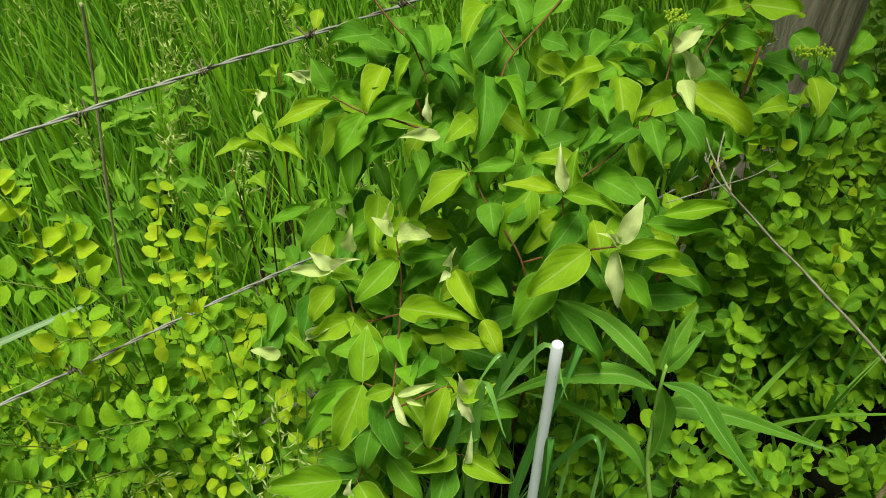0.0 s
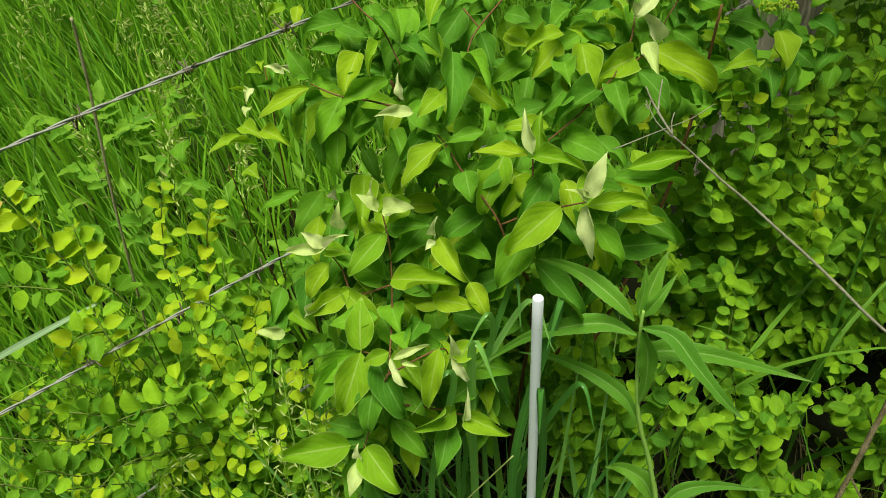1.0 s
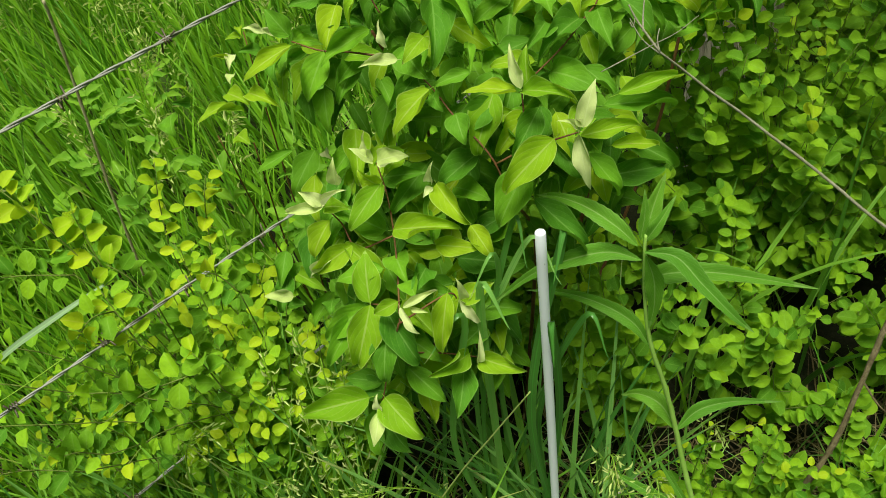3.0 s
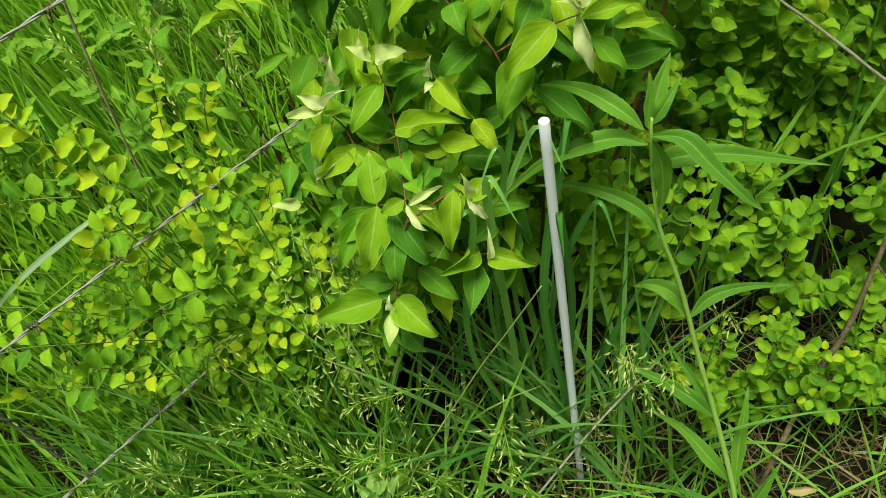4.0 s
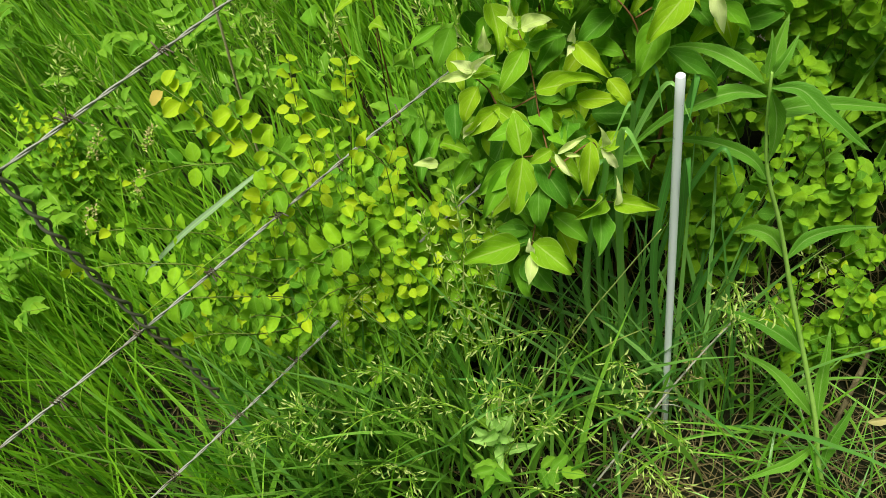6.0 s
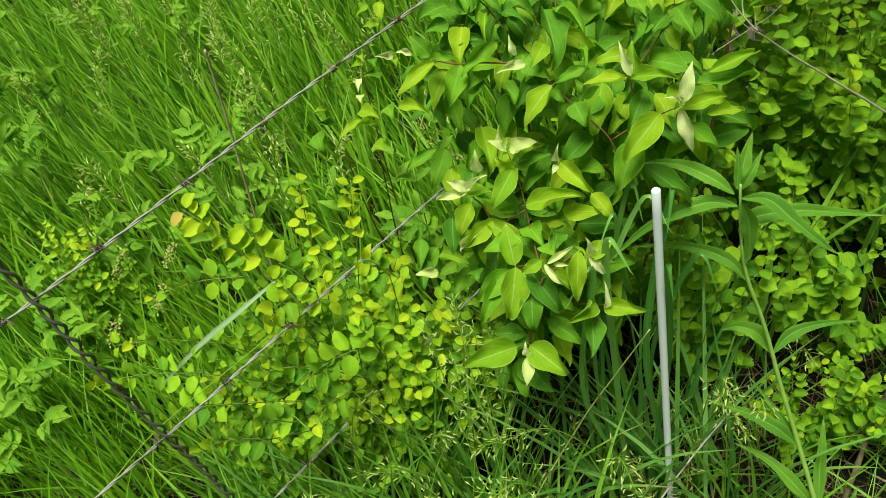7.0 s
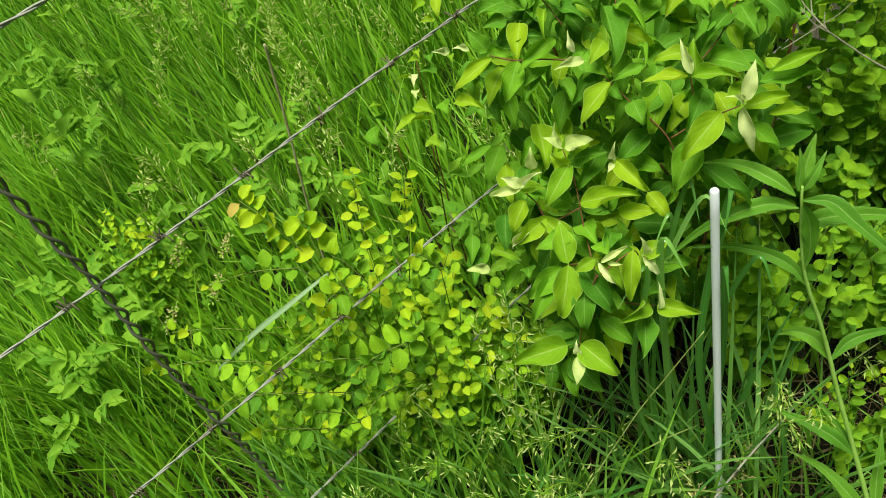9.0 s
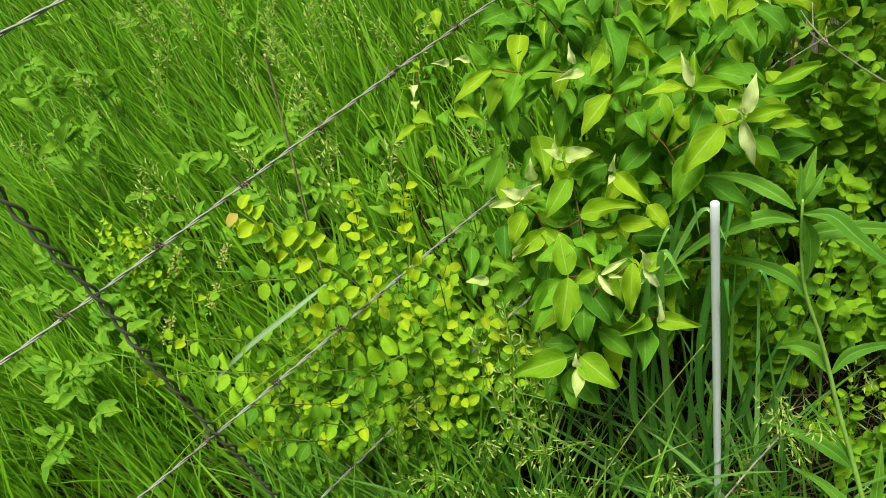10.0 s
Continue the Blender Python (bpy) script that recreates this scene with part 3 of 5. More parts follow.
spray(dogwood, [
    (-0.305, 0.691, 0.784, -0.332, 0.689, 0.756, 0.012, 0), (-0.308, 0.724, 0.834, -0.333, 0.728, 0.852, 0.016, 0),
    (-0.308, 0.724, 0.834, -0.275, 0.717, 0.858, 0.013, 0), (-0.308, 0.723, 0.831, -0.351, 0.728, 0.822, 0.014, 0),
    (-0.309, 0.728, 0.826, -0.275, 0.714, 0.831, 0.019, 1), (-0.289, 0.729, 0.856, -0.286, 0.737, 0.889, 0.017, 0),
    (-0.185, 0.718, 0.852, -0.194, 0.706, 0.848, 0.009, 0), (-0.185, 0.721, 0.857, -0.179, 0.721, 0.885, 0.010, 0)])
spray(dogwood, [
    (-0.339, 0.773, 0.874, -0.385, 0.764, 0.853, 0.016, 2), (-0.369, 0.736, 0.713, -0.327, 0.702, 0.714, 0.022, 1),
    (-0.378, 0.720, 0.690, -0.411, 0.714, 0.700, 0.018, 0), (-0.261, 0.635, 0.764, -0.284, 0.603, 0.705, 0.037, 1),
    (-0.270, 0.650, 0.746, -0.322, 0.634, 0.710, 0.030, 2), (-0.276, 0.651, 0.740, -0.322, 0.616, 0.682, 0.025, 2),
    (-0.245, 0.630, 0.763, -0.214, 0.606, 0.703, 0.030, 2), (-0.244, 0.617, 0.744, -0.251, 0.590, 0.686, 0.030, 2)])
spray(dogwood, [
    (-0.226, 0.618, 0.786, -0.254, 0.616, 0.771, 0.017, 1), (-0.223, 0.607, 0.790, -0.204, 0.591, 0.763, 0.009, 0),
    (-0.220, 0.606, 0.790, -0.185, 0.623, 0.793, 0.009, 0), (-0.212, 0.605, 0.789, -0.193, 0.601, 0.786, 0.006, 0),
    (-0.177, 0.643, 0.766, -0.189, 0.609, 0.703, 0.023, 1), (-0.168, 0.648, 0.747, -0.127, 0.665, 0.753, 0.023, 1),
    (-0.165, 0.645, 0.751, -0.167, 0.647, 0.786, 0.013, 0), (-0.165, 0.645, 0.751, -0.147, 0.643, 0.716, 0.012, 0)])
spray(dogwood, [
    (-0.144, 0.666, 0.678, -0.172, 0.640, 0.667, 0.032, 2), (-0.163, 0.635, 0.666, -0.209, 0.598, 0.678, 0.024, 1),
    (-0.153, 0.633, 0.661, -0.098, 0.609, 0.662, 0.024, 1), (-0.153, 0.624, 0.664, -0.149, 0.640, 0.705, 0.009, 0),
    (-0.172, 0.633, 0.642, -0.183, 0.579, 0.617, 0.030, 2), (-0.233, 0.616, 0.672, -0.193, 0.592, 0.634, 0.026, 2),
    (-0.267, 0.615, 0.649, -0.311, 0.622, 0.651, 0.027, 2), (-0.262, 0.606, 0.641, -0.313, 0.618, 0.644, 0.032, 2)])
spray(dogwood, [
    (-0.280, 0.594, 0.649, -0.354, 0.581, 0.642, 0.037, 1), (-0.262, 0.591, 0.652, -0.219, 0.555, 0.624, 0.037, 1),
    (-0.275, 0.607, 0.607, -0.240, 0.565, 0.570, 0.037, 2), (-0.267, 0.574, 0.649, -0.276, 0.543, 0.625, 0.019, 0),
    (-0.266, 0.575, 0.650, -0.266, 0.584, 0.671, 0.012, 0), (-0.319, 0.688, 0.716, -0.317, 0.668, 0.713, 0.023, 2),
    (-0.214, 0.657, 0.776, -0.206, 0.622, 0.781, 0.026, 2), (-0.200, 0.674, 0.775, -0.215, 0.633, 0.778, 0.027, 2)])
spray(dogwood, [
    (-0.174, 0.891, 1.057, -0.189, 0.828, 1.035, 0.025, 1), (-0.233, 0.901, 1.025, -0.225, 0.855, 1.007, 0.024, 2),
    (0.074, 1.037, 0.907, 0.041, 1.034, 0.952, 0.026, 0), (0.038, 1.015, 0.954, 0.070, 1.055, 0.964, 0.020, 0),
    (0.038, 1.018, 0.956, 0.015, 1.005, 0.990, 0.015, 0), (0.142, 1.178, 0.947, 0.084, 1.130, 0.946, 0.037, 1),
    (0.156, 1.187, 0.945, 0.222, 1.199, 0.925, 0.042, 1), (0.006, 0.936, 0.965, -0.052, 0.916, 0.994, 0.026, 1)])
spray(dogwood, [
    (0.000, 1.011, 0.988, -0.034, 0.966, 0.988, 0.032, 2), (0.127, 1.168, 0.910, 0.176, 1.176, 0.883, 0.035, 2),
    (0.235, 1.224, 0.890, 0.268, 1.198, 0.860, 0.047, 2), (0.267, 1.183, 0.848, 0.276, 1.141, 0.807, 0.039, 1),
    (0.199, 1.203, 0.857, 0.258, 1.186, 0.841, 0.040, 2), (0.238, 1.154, 0.815, 0.177, 1.111, 0.820, 0.028, 1),
    (0.260, 1.169, 0.799, 0.263, 1.122, 0.764, 0.027, 2), (-0.127, 0.936, 1.025, -0.065, 0.973, 1.029, 0.039, 2)])
spray(dogwood, [
    (0.015, 1.026, 0.976, -0.011, 1.014, 1.011, 0.033, 2), (0.049, 1.081, 0.962, 0.096, 1.096, 0.944, 0.028, 2),
    (-0.153, 0.930, 1.030, -0.174, 0.892, 1.025, 0.026, 2), (-0.206, 0.880, 1.009, -0.180, 0.848, 0.997, 0.025, 2),
    (-0.116, 0.915, 1.012, -0.086, 0.903, 1.006, 0.021, 2), (-0.044, 0.941, 1.004, -0.067, 0.890, 0.997, 0.026, 2),
    (0.034, 0.931, 0.912, 0.013, 0.882, 0.906, 0.028, 2), (0.081, 1.014, 0.879, 0.061, 0.945, 0.850, 0.029, 2)])
spray(dogwood, [
    (0.105, 1.116, 0.886, 0.144, 1.118, 0.853, 0.030, 2), (0.149, 1.151, 0.845, 0.107, 1.097, 0.836, 0.031, 2),
    (0.196, 1.188, 0.836, 0.237, 1.163, 0.817, 0.033, 2), (0.153, 1.179, 0.873, 0.125, 1.127, 0.863, 0.030, 2),
    (0.231, 1.237, 0.848, 0.191, 1.192, 0.823, 0.034, 2), (0.293, 1.186, 0.820, 0.324, 1.156, 0.802, 0.032, 2),
    (0.315, 1.204, 0.856, 0.345, 1.172, 0.840, 0.032, 2)])
spray(dogwood, [
    (0.312, 1.174, 0.801, 0.290, 1.137, 0.774, 0.032, 2), (0.351, 1.176, 0.822, 0.322, 1.152, 0.796, 0.032, 2),
    (0.107, 1.050, 0.842, 0.153, 1.052, 0.809, 0.032, 2), (0.224, 1.162, 0.772, 0.178, 1.119, 0.774, 0.032, 2),
    (0.333, 1.219, 0.902, 0.308, 1.200, 0.875, 0.031, 2),
    (0.167, 1.165, 0.811, 0.212, 1.154, 0.785, 0.032, 2), (0.267, 1.228, 0.829, 0.305, 1.204, 0.819, 0.034, 2)])
branch(dogwood, [(-0.228, 0.610, 0.760), (-0.234, 0.693, 0.774), (-0.237, 0.732, 0.823), (-0.246, 0.758, 0.858)])
branch(dogwood, [(-0.101, 0.705, 0.817), (-0.116, 0.715, 0.883), (-0.152, 0.746, 0.919), (-0.177, 0.776, 0.941), (-0.205, 0.791, 0.966)])
branch(dogwood, [(-0.235, 0.711, 0.791), (-0.277, 0.704, 0.782), (-0.293, 0.723, 0.804), (-0.313, 0.737, 0.822)])
branch(dogwood, [(-0.113, 0.706, 0.887), (-0.082, 0.703, 0.906), (-0.055, 0.704, 0.913), (-0.030, 0.709, 0.916)])
branch(dogwood, [(-0.088, 0.699, 0.885), (-0.083, 0.711, 0.924), (-0.083, 0.733, 0.952)])
branch(dogwood, [(-0.227, 0.624, 0.779), (-0.245, 0.629, 0.770), (-0.263, 0.643, 0.756)])
branch(dogwood, [(-0.234, 0.610, 0.709), (-0.194, 0.627, 0.681), (-0.154, 0.639, 0.653)])
branch(dogwood, [(-0.229, 0.609, 0.761), (-0.249, 0.615, 0.695), (-0.268, 0.588, 0.637)])
branch(dogwood, [(-0.205, 0.791, 0.966), (-0.256, 0.798, 0.975), (-0.288, 0.808, 0.974), (-0.320, 0.823, 0.979)])
branch(dogwood, [(-0.306, 0.920, 1.062), (-0.286, 0.897, 1.047), (-0.263, 0.875, 1.033), (-0.243, 0.858, 1.024), (-0.222, 0.825, 1.001)])
branch(dogwood, [(-0.091, 0.967, 1.046), (-0.120, 0.907, 1.031), (-0.142, 0.870, 1.019), (-0.152, 0.846, 1.007), (-0.158, 0.803, 0.975)])
branch(dogwood, [(-0.159, 0.887, 1.032), (-0.142, 0.870, 1.019)])
branch(dogwood, [(0.078, 1.057, 0.896), (0.004, 0.882, 0.951), (-0.037, 0.785, 0.968), (-0.078, 0.743, 0.955)])
branch(dogwood, [(0.160, 1.198, 0.940), (0.116, 1.151, 0.918), (0.066, 1.031, 0.907)])
branch(dogwood, [(0.041, 1.032, 0.946), (0.032, 0.983, 0.940), (0.004, 0.878, 0.954)])
branch(dogwood, [(-0.228, 0.609, 0.761), (-0.179, 0.648, 0.758), (-0.168, 0.655, 0.738)])


# stems from the root crown up into the sprays
for foot, hip, end in (((-0.15, 0.93, -0.02), (-0.18, 0.86, 0.4), (-0.253, 0.668, 0.60)), ((-0.12, 0.95, -0.02), (-0.08, 0.92, 0.45), (-0.12, 0.76, 0.80)),
                       ((-0.10, 0.97, -0.02), (0.0, 1.0, 0.5), (0.0, 0.86, 0.9)), ((-0.17, 0.97, -0.02), (-0.22, 1.0, 0.5), (-0.24, 0.86, 0.96)),
                       ((-0.08, 0.99, -0.02), (0.1, 1.08, 0.5), (0.16, 1.1, 0.93))):
    mid = tuple((a + b) / 2 + 0.02 for a, b in zip(hip, end))
    put("stem", tube_mesh("stem", [(smooth_path([foot, hip, mid, end], 6), 0.0036, 0.0018)], M_REDSTEM, 8, 0.06), dogwood)


def dogwood_depths():
    """The inner leaves of the shrub, in layers behind those on its face."""
    rnd = random.Random(5)
    rest = {}
    away = -FACING.normalized()
    across = Vector((1, 0, 0))
    down = Vector((0, -0.78, -0.62))
    count = 0
    for a in ANCHORS[:]:
        for k in ((0, 3) if a.x < -0.33 else (0, 1, 2, 3, 4)):
            deep = rnd.uniform(0.05, 0.085) if k < 2 else rnd.uniform(0.09, 0.16) if k < 4 else rnd.uniform(0.16, 0.3)
            p = a + away * deep + across * rnd.uniform(-0.04, 0.04) + down * rnd.uniform(-0.06, 0.005)
            if p.z < 0.25 or (p.x > 0.2 and p.z > 0.80):
                continue
            t = rnd.gauss(0.0, 0.8)
            d = (across * math.sin(t) + down * math.cos(t) + away * rnd.uniform(-0.05, 0.3)).normalized()
            size = rnd.uniform(0.042, 0.068)
            nrm = FACING + Vector((rnd.uniform(-0.4, 0.4), rnd.uniform(-0.25, 0.25), rnd.uniform(-0.2, 0.3)))
            i = rnd.randrange(len(DOG))
            mat = M_LIME if k < 2 and rnd.random() < 0.33 else M_GREEN
            m = leaf_pose(p, p + d * size, size * rnd.uniform(0.44, 0.56), nrm, DOG[i])
            count += 1
            if k < 1 and count <= 900:
                put("leaf", shared(DOG[i], "dogwood_leaf", mat), dogwood, m)
            else:
                rest.setdefault((i, mat), []).append(m)
    for (i, mat), ms in rest.items():
        put("inner_leaf", joined("inner_leaf", ms, DOG[i], mat), dogwood)["kind"] = "stuff"


dogwood_depths()


# a young dogwood sapling behind the wire
sapling = thing("dogwood_shrub", (-0.5, 1.15, 0.0), "slender dogwood sapling with pale young leaves among the grass", "shrub")
spray(sapling, [
    (-0.439, 1.148, 0.909, -0.458, 1.124, 0.902, 0.018, 1), (-0.420, 1.153, 0.907, -0.420, 1.124, 0.884, 0.018, 1),
    (-0.426, 1.117, 0.890, -0.448, 1.099, 0.897, 0.014, 1), (-0.456, 1.043, 0.865, -0.472, 1.025, 0.872, 0.011, 1),
    (-0.458, 1.057, 0.872, -0.451, 1.038, 0.867, 0.011, 1), (-0.439, 1.051, 0.864, -0.435, 1.030, 0.857, 0.015, 2),
    (-0.427, 1.027, 0.851, -0.454, 1.010, 0.861, 0.019, 2), (-0.405, 1.058, 0.858, -0.433, 1.044, 0.872, 0.015, 0),
    (-0.404, 1.052, 0.855, -0.401, 1.032, 0.851, 0.011, 1), (-0.465, 1.014, 0.856, -0.465, 0.989, 0.847, 0.015, 0),
    (-0.469, 1.007, 0.855, -0.487, 0.993, 0.867, 0.007, 1), (-0.460, 0.985, 0.844, -0.460, 0.965, 0.841, 0.015, 0),
    (-0.465, 0.956, 0.835, -0.433, 0.937, 0.824, 0.023, 1), (-0.461, 0.940, 0.829, -0.500, 0.907, 0.823, 0.018, 1),
    (-0.441, 0.932, 0.821, -0.471, 0.914, 0.831, 0.009, 1), (-0.517, 0.953, 0.850, -0.531, 0.937, 0.861, 0.011, 1),
    (-0.508, 0.933, 0.841, -0.525, 0.917, 0.852, 0.014, 2), (-0.528, 0.911, 0.841, -0.518, 0.883, 0.824, 0.032, 2),
    (-0.447, 0.895, 0.811, -0.426, 0.877, 0.807, 0.024, 1), (-0.337, 0.885, 0.782, -0.324, 0.866, 0.781, 0.014, 0),
    (-0.385, 0.995, 0.828, -0.401, 0.980, 0.837, 0.015, 2), (-0.422, 0.966, 0.827, -0.412, 0.942, 0.817, 0.025, 2)])
for foot, hip, end in (((-0.50, 1.15, -0.02), (-0.50, 1.15, 0.45), (-0.47, 1.10, 0.84)), ((-0.49, 1.16, -0.02), (-0.54, 1.10, 0.4), (-0.53, 1.02, 0.72)), ((-0.51, 1.14, -0.02), (-0.50, 1.05, 0.4), (-0.46, 0.97, 0.74))):
    put("stem", tube_mesh("stem", [(smooth_path([foot, hip, end], 6), 0.0024, 0.0009)], M_REDSTEM, 7, 0.06), sapling)


def bud_cluster(place, size, seed):
    """A flat-topped head of small green-yellow flower buds on forked stalks."""
    rnd = random.Random(seed)
    p = Vector(place)
    bm = bmesh.new()
    for k in range(60):
        a, r = rnd.uniform(0, 6.283), size * math.sqrt(rnd.random())
        q = p + Vector((r * math.cos(a), r * math.sin(a), 0.012 - r * 0.3 + rnd.uniform(-0.003, 0.003)))
        bmesh.ops.create_icosphere(bm, subdivisions=1, radius=rnd.uniform(0.0013, 0.002), matrix=Matrix.Translation(q) @ Matrix.Diagonal((1, 1, 1.4, 1)))
    me = bpy.data.meshes.new("flower_head")
    bm.to_mesh(me)
    bm.free()
    me.materials.append(M_BERRY_TIP)
    put("flower_head", me, dogwood, None, "flat head of tiny yellow-green flower buds")
    paths = []
    for k in range(9):
        a = k * 0.7
        q = p + Vector((size * 0.8 * math.cos(a), size * 0.8 * math.sin(a), 0.008))
        paths.append(([p - Vector((0, 0, 0.03)), p - Vector((0, 0, 0.008)) + (q - p) * 0.4, q], 0.0007, 0.0005))
    put("flower_stalk", tube_mesh("flower_stalk", paths, M_GREENSTEM, 5), dogwood)


for i, (q, s) in enumerate((((0.187, 1.19, 0.892), 0.016), ((0.245, 1.195, 0.871), 0.014), ((0.275, 1.20, 0.872), 0.016), ((0.03, 1.0, 1.0), 0.014))):
    bud_cluster(q, s, i)


# ---- coralberry shrubs: small oval leaves in pairs ----
def shoot_leaves(path, pairs, size, rnd, young, first=0.3, shrink=0.42):
    """Leaf poses of one shoot, in opposite pairs that shrink towards the tip: (pose, form, age)."""
    out = []
    n = len(path) - 1
    turn = rnd.uniform(0, 3.14)
    for k in range(pairs):
        t = first + (1 - first) * (k + 0.6) / pairs
        i = min(int(t * n), n - 1)
        p = path[i].lerp(path[i + 1], t * n - i)
        d = (path[i + 1] - path[i]).normalized()
        side = d.cross(Vector((0, 0, 1)))
        side = side.normalized() if side.length > 1e-3 else Vector((1, 0, 0))
        up = side.cross(d)
        a = turn + k * 1.2 * rnd.uniform(0.7, 1.2)
        s = side * math.cos(a * 0.35) + up * math.sin(a * 0.35)
        grow = 1.22 * size * (1.0 - shrink * max(0.0, t - 0.6) / 0.4) * rnd.uniform(0.8, 1.15)
        for sign in (-1, 1):
            way = (s * sign + d * rnd.uniform(0.15, 0.6) + Vector((0, 0, rnd.uniform(-0.25, 0.2)))).normalized()
            nrm = Vector((rnd.uniform(-0.4, 0.4), -0.5 + rnd.uniform(-0.4, 0.35), 0.8))
            q = p + way * 0.004
            age = 2 if t > 0.93 and young > 0.85 and rnd.random() < 0.15 else 1 if t > 1.0 - 0.5 * young else 0
            out.append((leaf_pose(q, q + way * grow, grow * rnd.uniform(0.6, 0.76), nrm), rnd.randrange(len(OVAL)), age))
    return out


BERRY_MATS = (M_BERRY, M_BERRY_TIP, M_BLUSH)


def coralberry(centre, radii, shoots, size, young, label, seed, heroes=(), single=280, low=-0.35):
    rnd = random.Random(seed)
    cx, cy, cz = centre
    root = thing("coralberry_shrub", (cx, cy, 0.0), label, "shrub", "low shrubs along the fence")
    stems, leaves = [], []
    for k in range(shoots):
        a, el = rnd.uniform(0, 6.283), math.asin(rnd.uniform(low, 1.0))
        r = rnd.uniform(0.8, 1.06)
        end = Vector((cx + radii[0] * r * math.cos(a) * math.cos(el), cy + radii[1] * r * math.sin(a) * math.cos(el), cz + radii[2] * r * math.sin(el)))
        if end.z < 0.06:
            end.z = rnd.uniform(0.06, 0.2)
        foot = Vector((cx + rnd.uniform(-0.3, 0.3) * radii[0], cy + rnd.uniform(-0.3, 0.3) * radii[1], -0.01))
        hip = foot.lerp(end, 0.5) + Vector((rnd.uniform(-0.03, 0.03), rnd.uniform(-0.03, 0.03), 0.18 * radii[2]))
        path = smooth_path([foot, hip, end], 7)
        stems.append((path, 0.0011, 0.0005))
        leaves += shoot_leaves(path, rnd.randint(8, 12), size, rnd, young * rnd.uniform(-0.5, 0.55) if el > 0.35 else -1.0)
    for bx, by, bz, tx, ty, tz, pairs, length in heroes:
        b, t = Vector((bx, by, bz)), Vector((tx, ty, tz))
        path = smooth_path([b, b.lerp(t, 0.5) + Vector((0, 0, 0.012)), t], 6)
        foot = Vector((cx + rnd.uniform(-0.1, 0.1), cy + rnd.uniform(0, 0.1), -0.01))
        stems.append((smooth_path([foot, foot.lerp(b, 0.6) + Vector((0, 0, 0.05)), b], 6), 0.0011, 0.0008))
        stems.append((path, 0.001, 0.0006))
        leaves += shoot_leaves(path, round(pairs * 1.25), length * 0.92, rnd, 1.8 if tz > 0.74 else rnd.uniform(0.2, 0.9), 0.0, 0.25)
    put("stem", tube_mesh("stem", stems, M_TWIG, 5), root)["kind"] = "stuff"
    leaves.sort(key=lambda q: q[0].translation.y - 0.8 * q[0].translation.z)
    rest = {}
    for i, (m, form, age) in enumerate(leaves):
        if i < single:
            put("leaf", shared(OVAL[form], "oval_leaf", BERRY_MATS[age]), root, m)
        else:
            rest.setdefault((form, age), []).append(m)
    for (form, age), ms in rest.items():
        put("inner_leaf", joined("inner_leaf", ms, OVAL[form], BERRY_MATS[age]), root)["kind"] = "stuff"
    return root


coralberry((-0.60, 0.86, 0.33), (0.30, 0.27, 0.34), 90, 0.029, 0.9, "low coralberry shrub with bright yellow-green oval leaves behind the wire", 21, [
    (-0.600, 0.880, 0.641, -0.595, 0.936, 0.747, 4, 0.026),
    (-0.506, 0.820, 0.693, -0.491, 0.857, 0.781, 4, 0.025),
    (-0.667, 0.791, 0.708, -0.747, 0.828, 0.812, 6, 0.029),
    (-0.647, 0.790, 0.695, -0.662, 0.817, 0.778, 3, 0.031),
    (-0.680, 0.777, 0.697, -0.816, 0.730, 0.732, 6, 0.025),
    (-0.734, 0.708, 0.626, -0.884, 0.688, 0.688, 6, 0.025),
    (-0.770, 0.669, 0.612, -0.922, 0.638, 0.664, 6, 0.025),
    (-0.729, 0.624, 0.583, -0.811, 0.586, 0.616, 4, 0.026),
    (-0.577, 0.753, 0.666, -0.614, 0.757, 0.732, 3, 0.027),
    (-0.574, 0.677, 0.666, -0.596, 0.699, 0.746, 3, 0.024),
    (-0.456, 0.745, 0.676, -0.484, 0.736, 0.728, 3, 0.023),
    (-0.595, 0.697, 0.711, -0.618, 0.647, 0.724, 3, 0.028),
    (-0.517, 0.657, 0.626, -0.610, 0.587, 0.632, 4, 0.028),
    (-0.481, 0.650, 0.598, -0.505, 0.662, 0.669, 3, 0.033),
    (-0.551, 0.626, 0.619, -0.641, 0.605, 0.670, 4, 0.026),
    (-0.634, 0.588, 0.562, -0.677, 0.561, 0.600, 4, 0.025),
    (-0.673, 0.575, 0.546, -0.768, 0.546, 0.592, 5, 0.025),
    (-0.548, 0.620, 0.570, -0.592, 0.562, 0.579, 4, 0.025),
])
coralberry((-0.72, 0.73, 0.36), (0.15, 0.12, 0.25), 34, 0.026, 0.8, "low coralberry shrub with yellow-green oval leaves beside the rusted stay", 22, (), 280, 0.05)
coralberry((-0.49, 0.75, 0.37), (0.17, 0.13, 0.25), 50, 0.028, 0.5, "low coralberry shrub with rounded green leaves under the wire", 23, (), 280, 0.0)
coralberry((0.20, 0.66, 0.20), (0.15, 0.10, 0.20), 8, 0.021, 0.5, "small coralberry shoots with light green leaves beside the weed's stem", 34, (), 280, 0.0)
coralberry((0.27, 0.92, 0.24), (0.18, 0.18, 0.26), 11, 0.030, 0.0, "dense coralberry shrub with mid-green oval leaves behind the weed", 24, (), 280, -0.1)
coralberry((0.06, 0.86, 0.36), (0.12, 0.07, 0.34), 11, 0.030, 0.5, "coralberry shrub with light green oval leaves between dogwood and weed", 31, (), 280, 0.1)
coralberry((0.33, 1.2, 0.42), (0.36, 0.2, 0.44), 76, 0.033, 0.4, "dense coralberry shrub with green oval leaves at the tree's foot", 25)
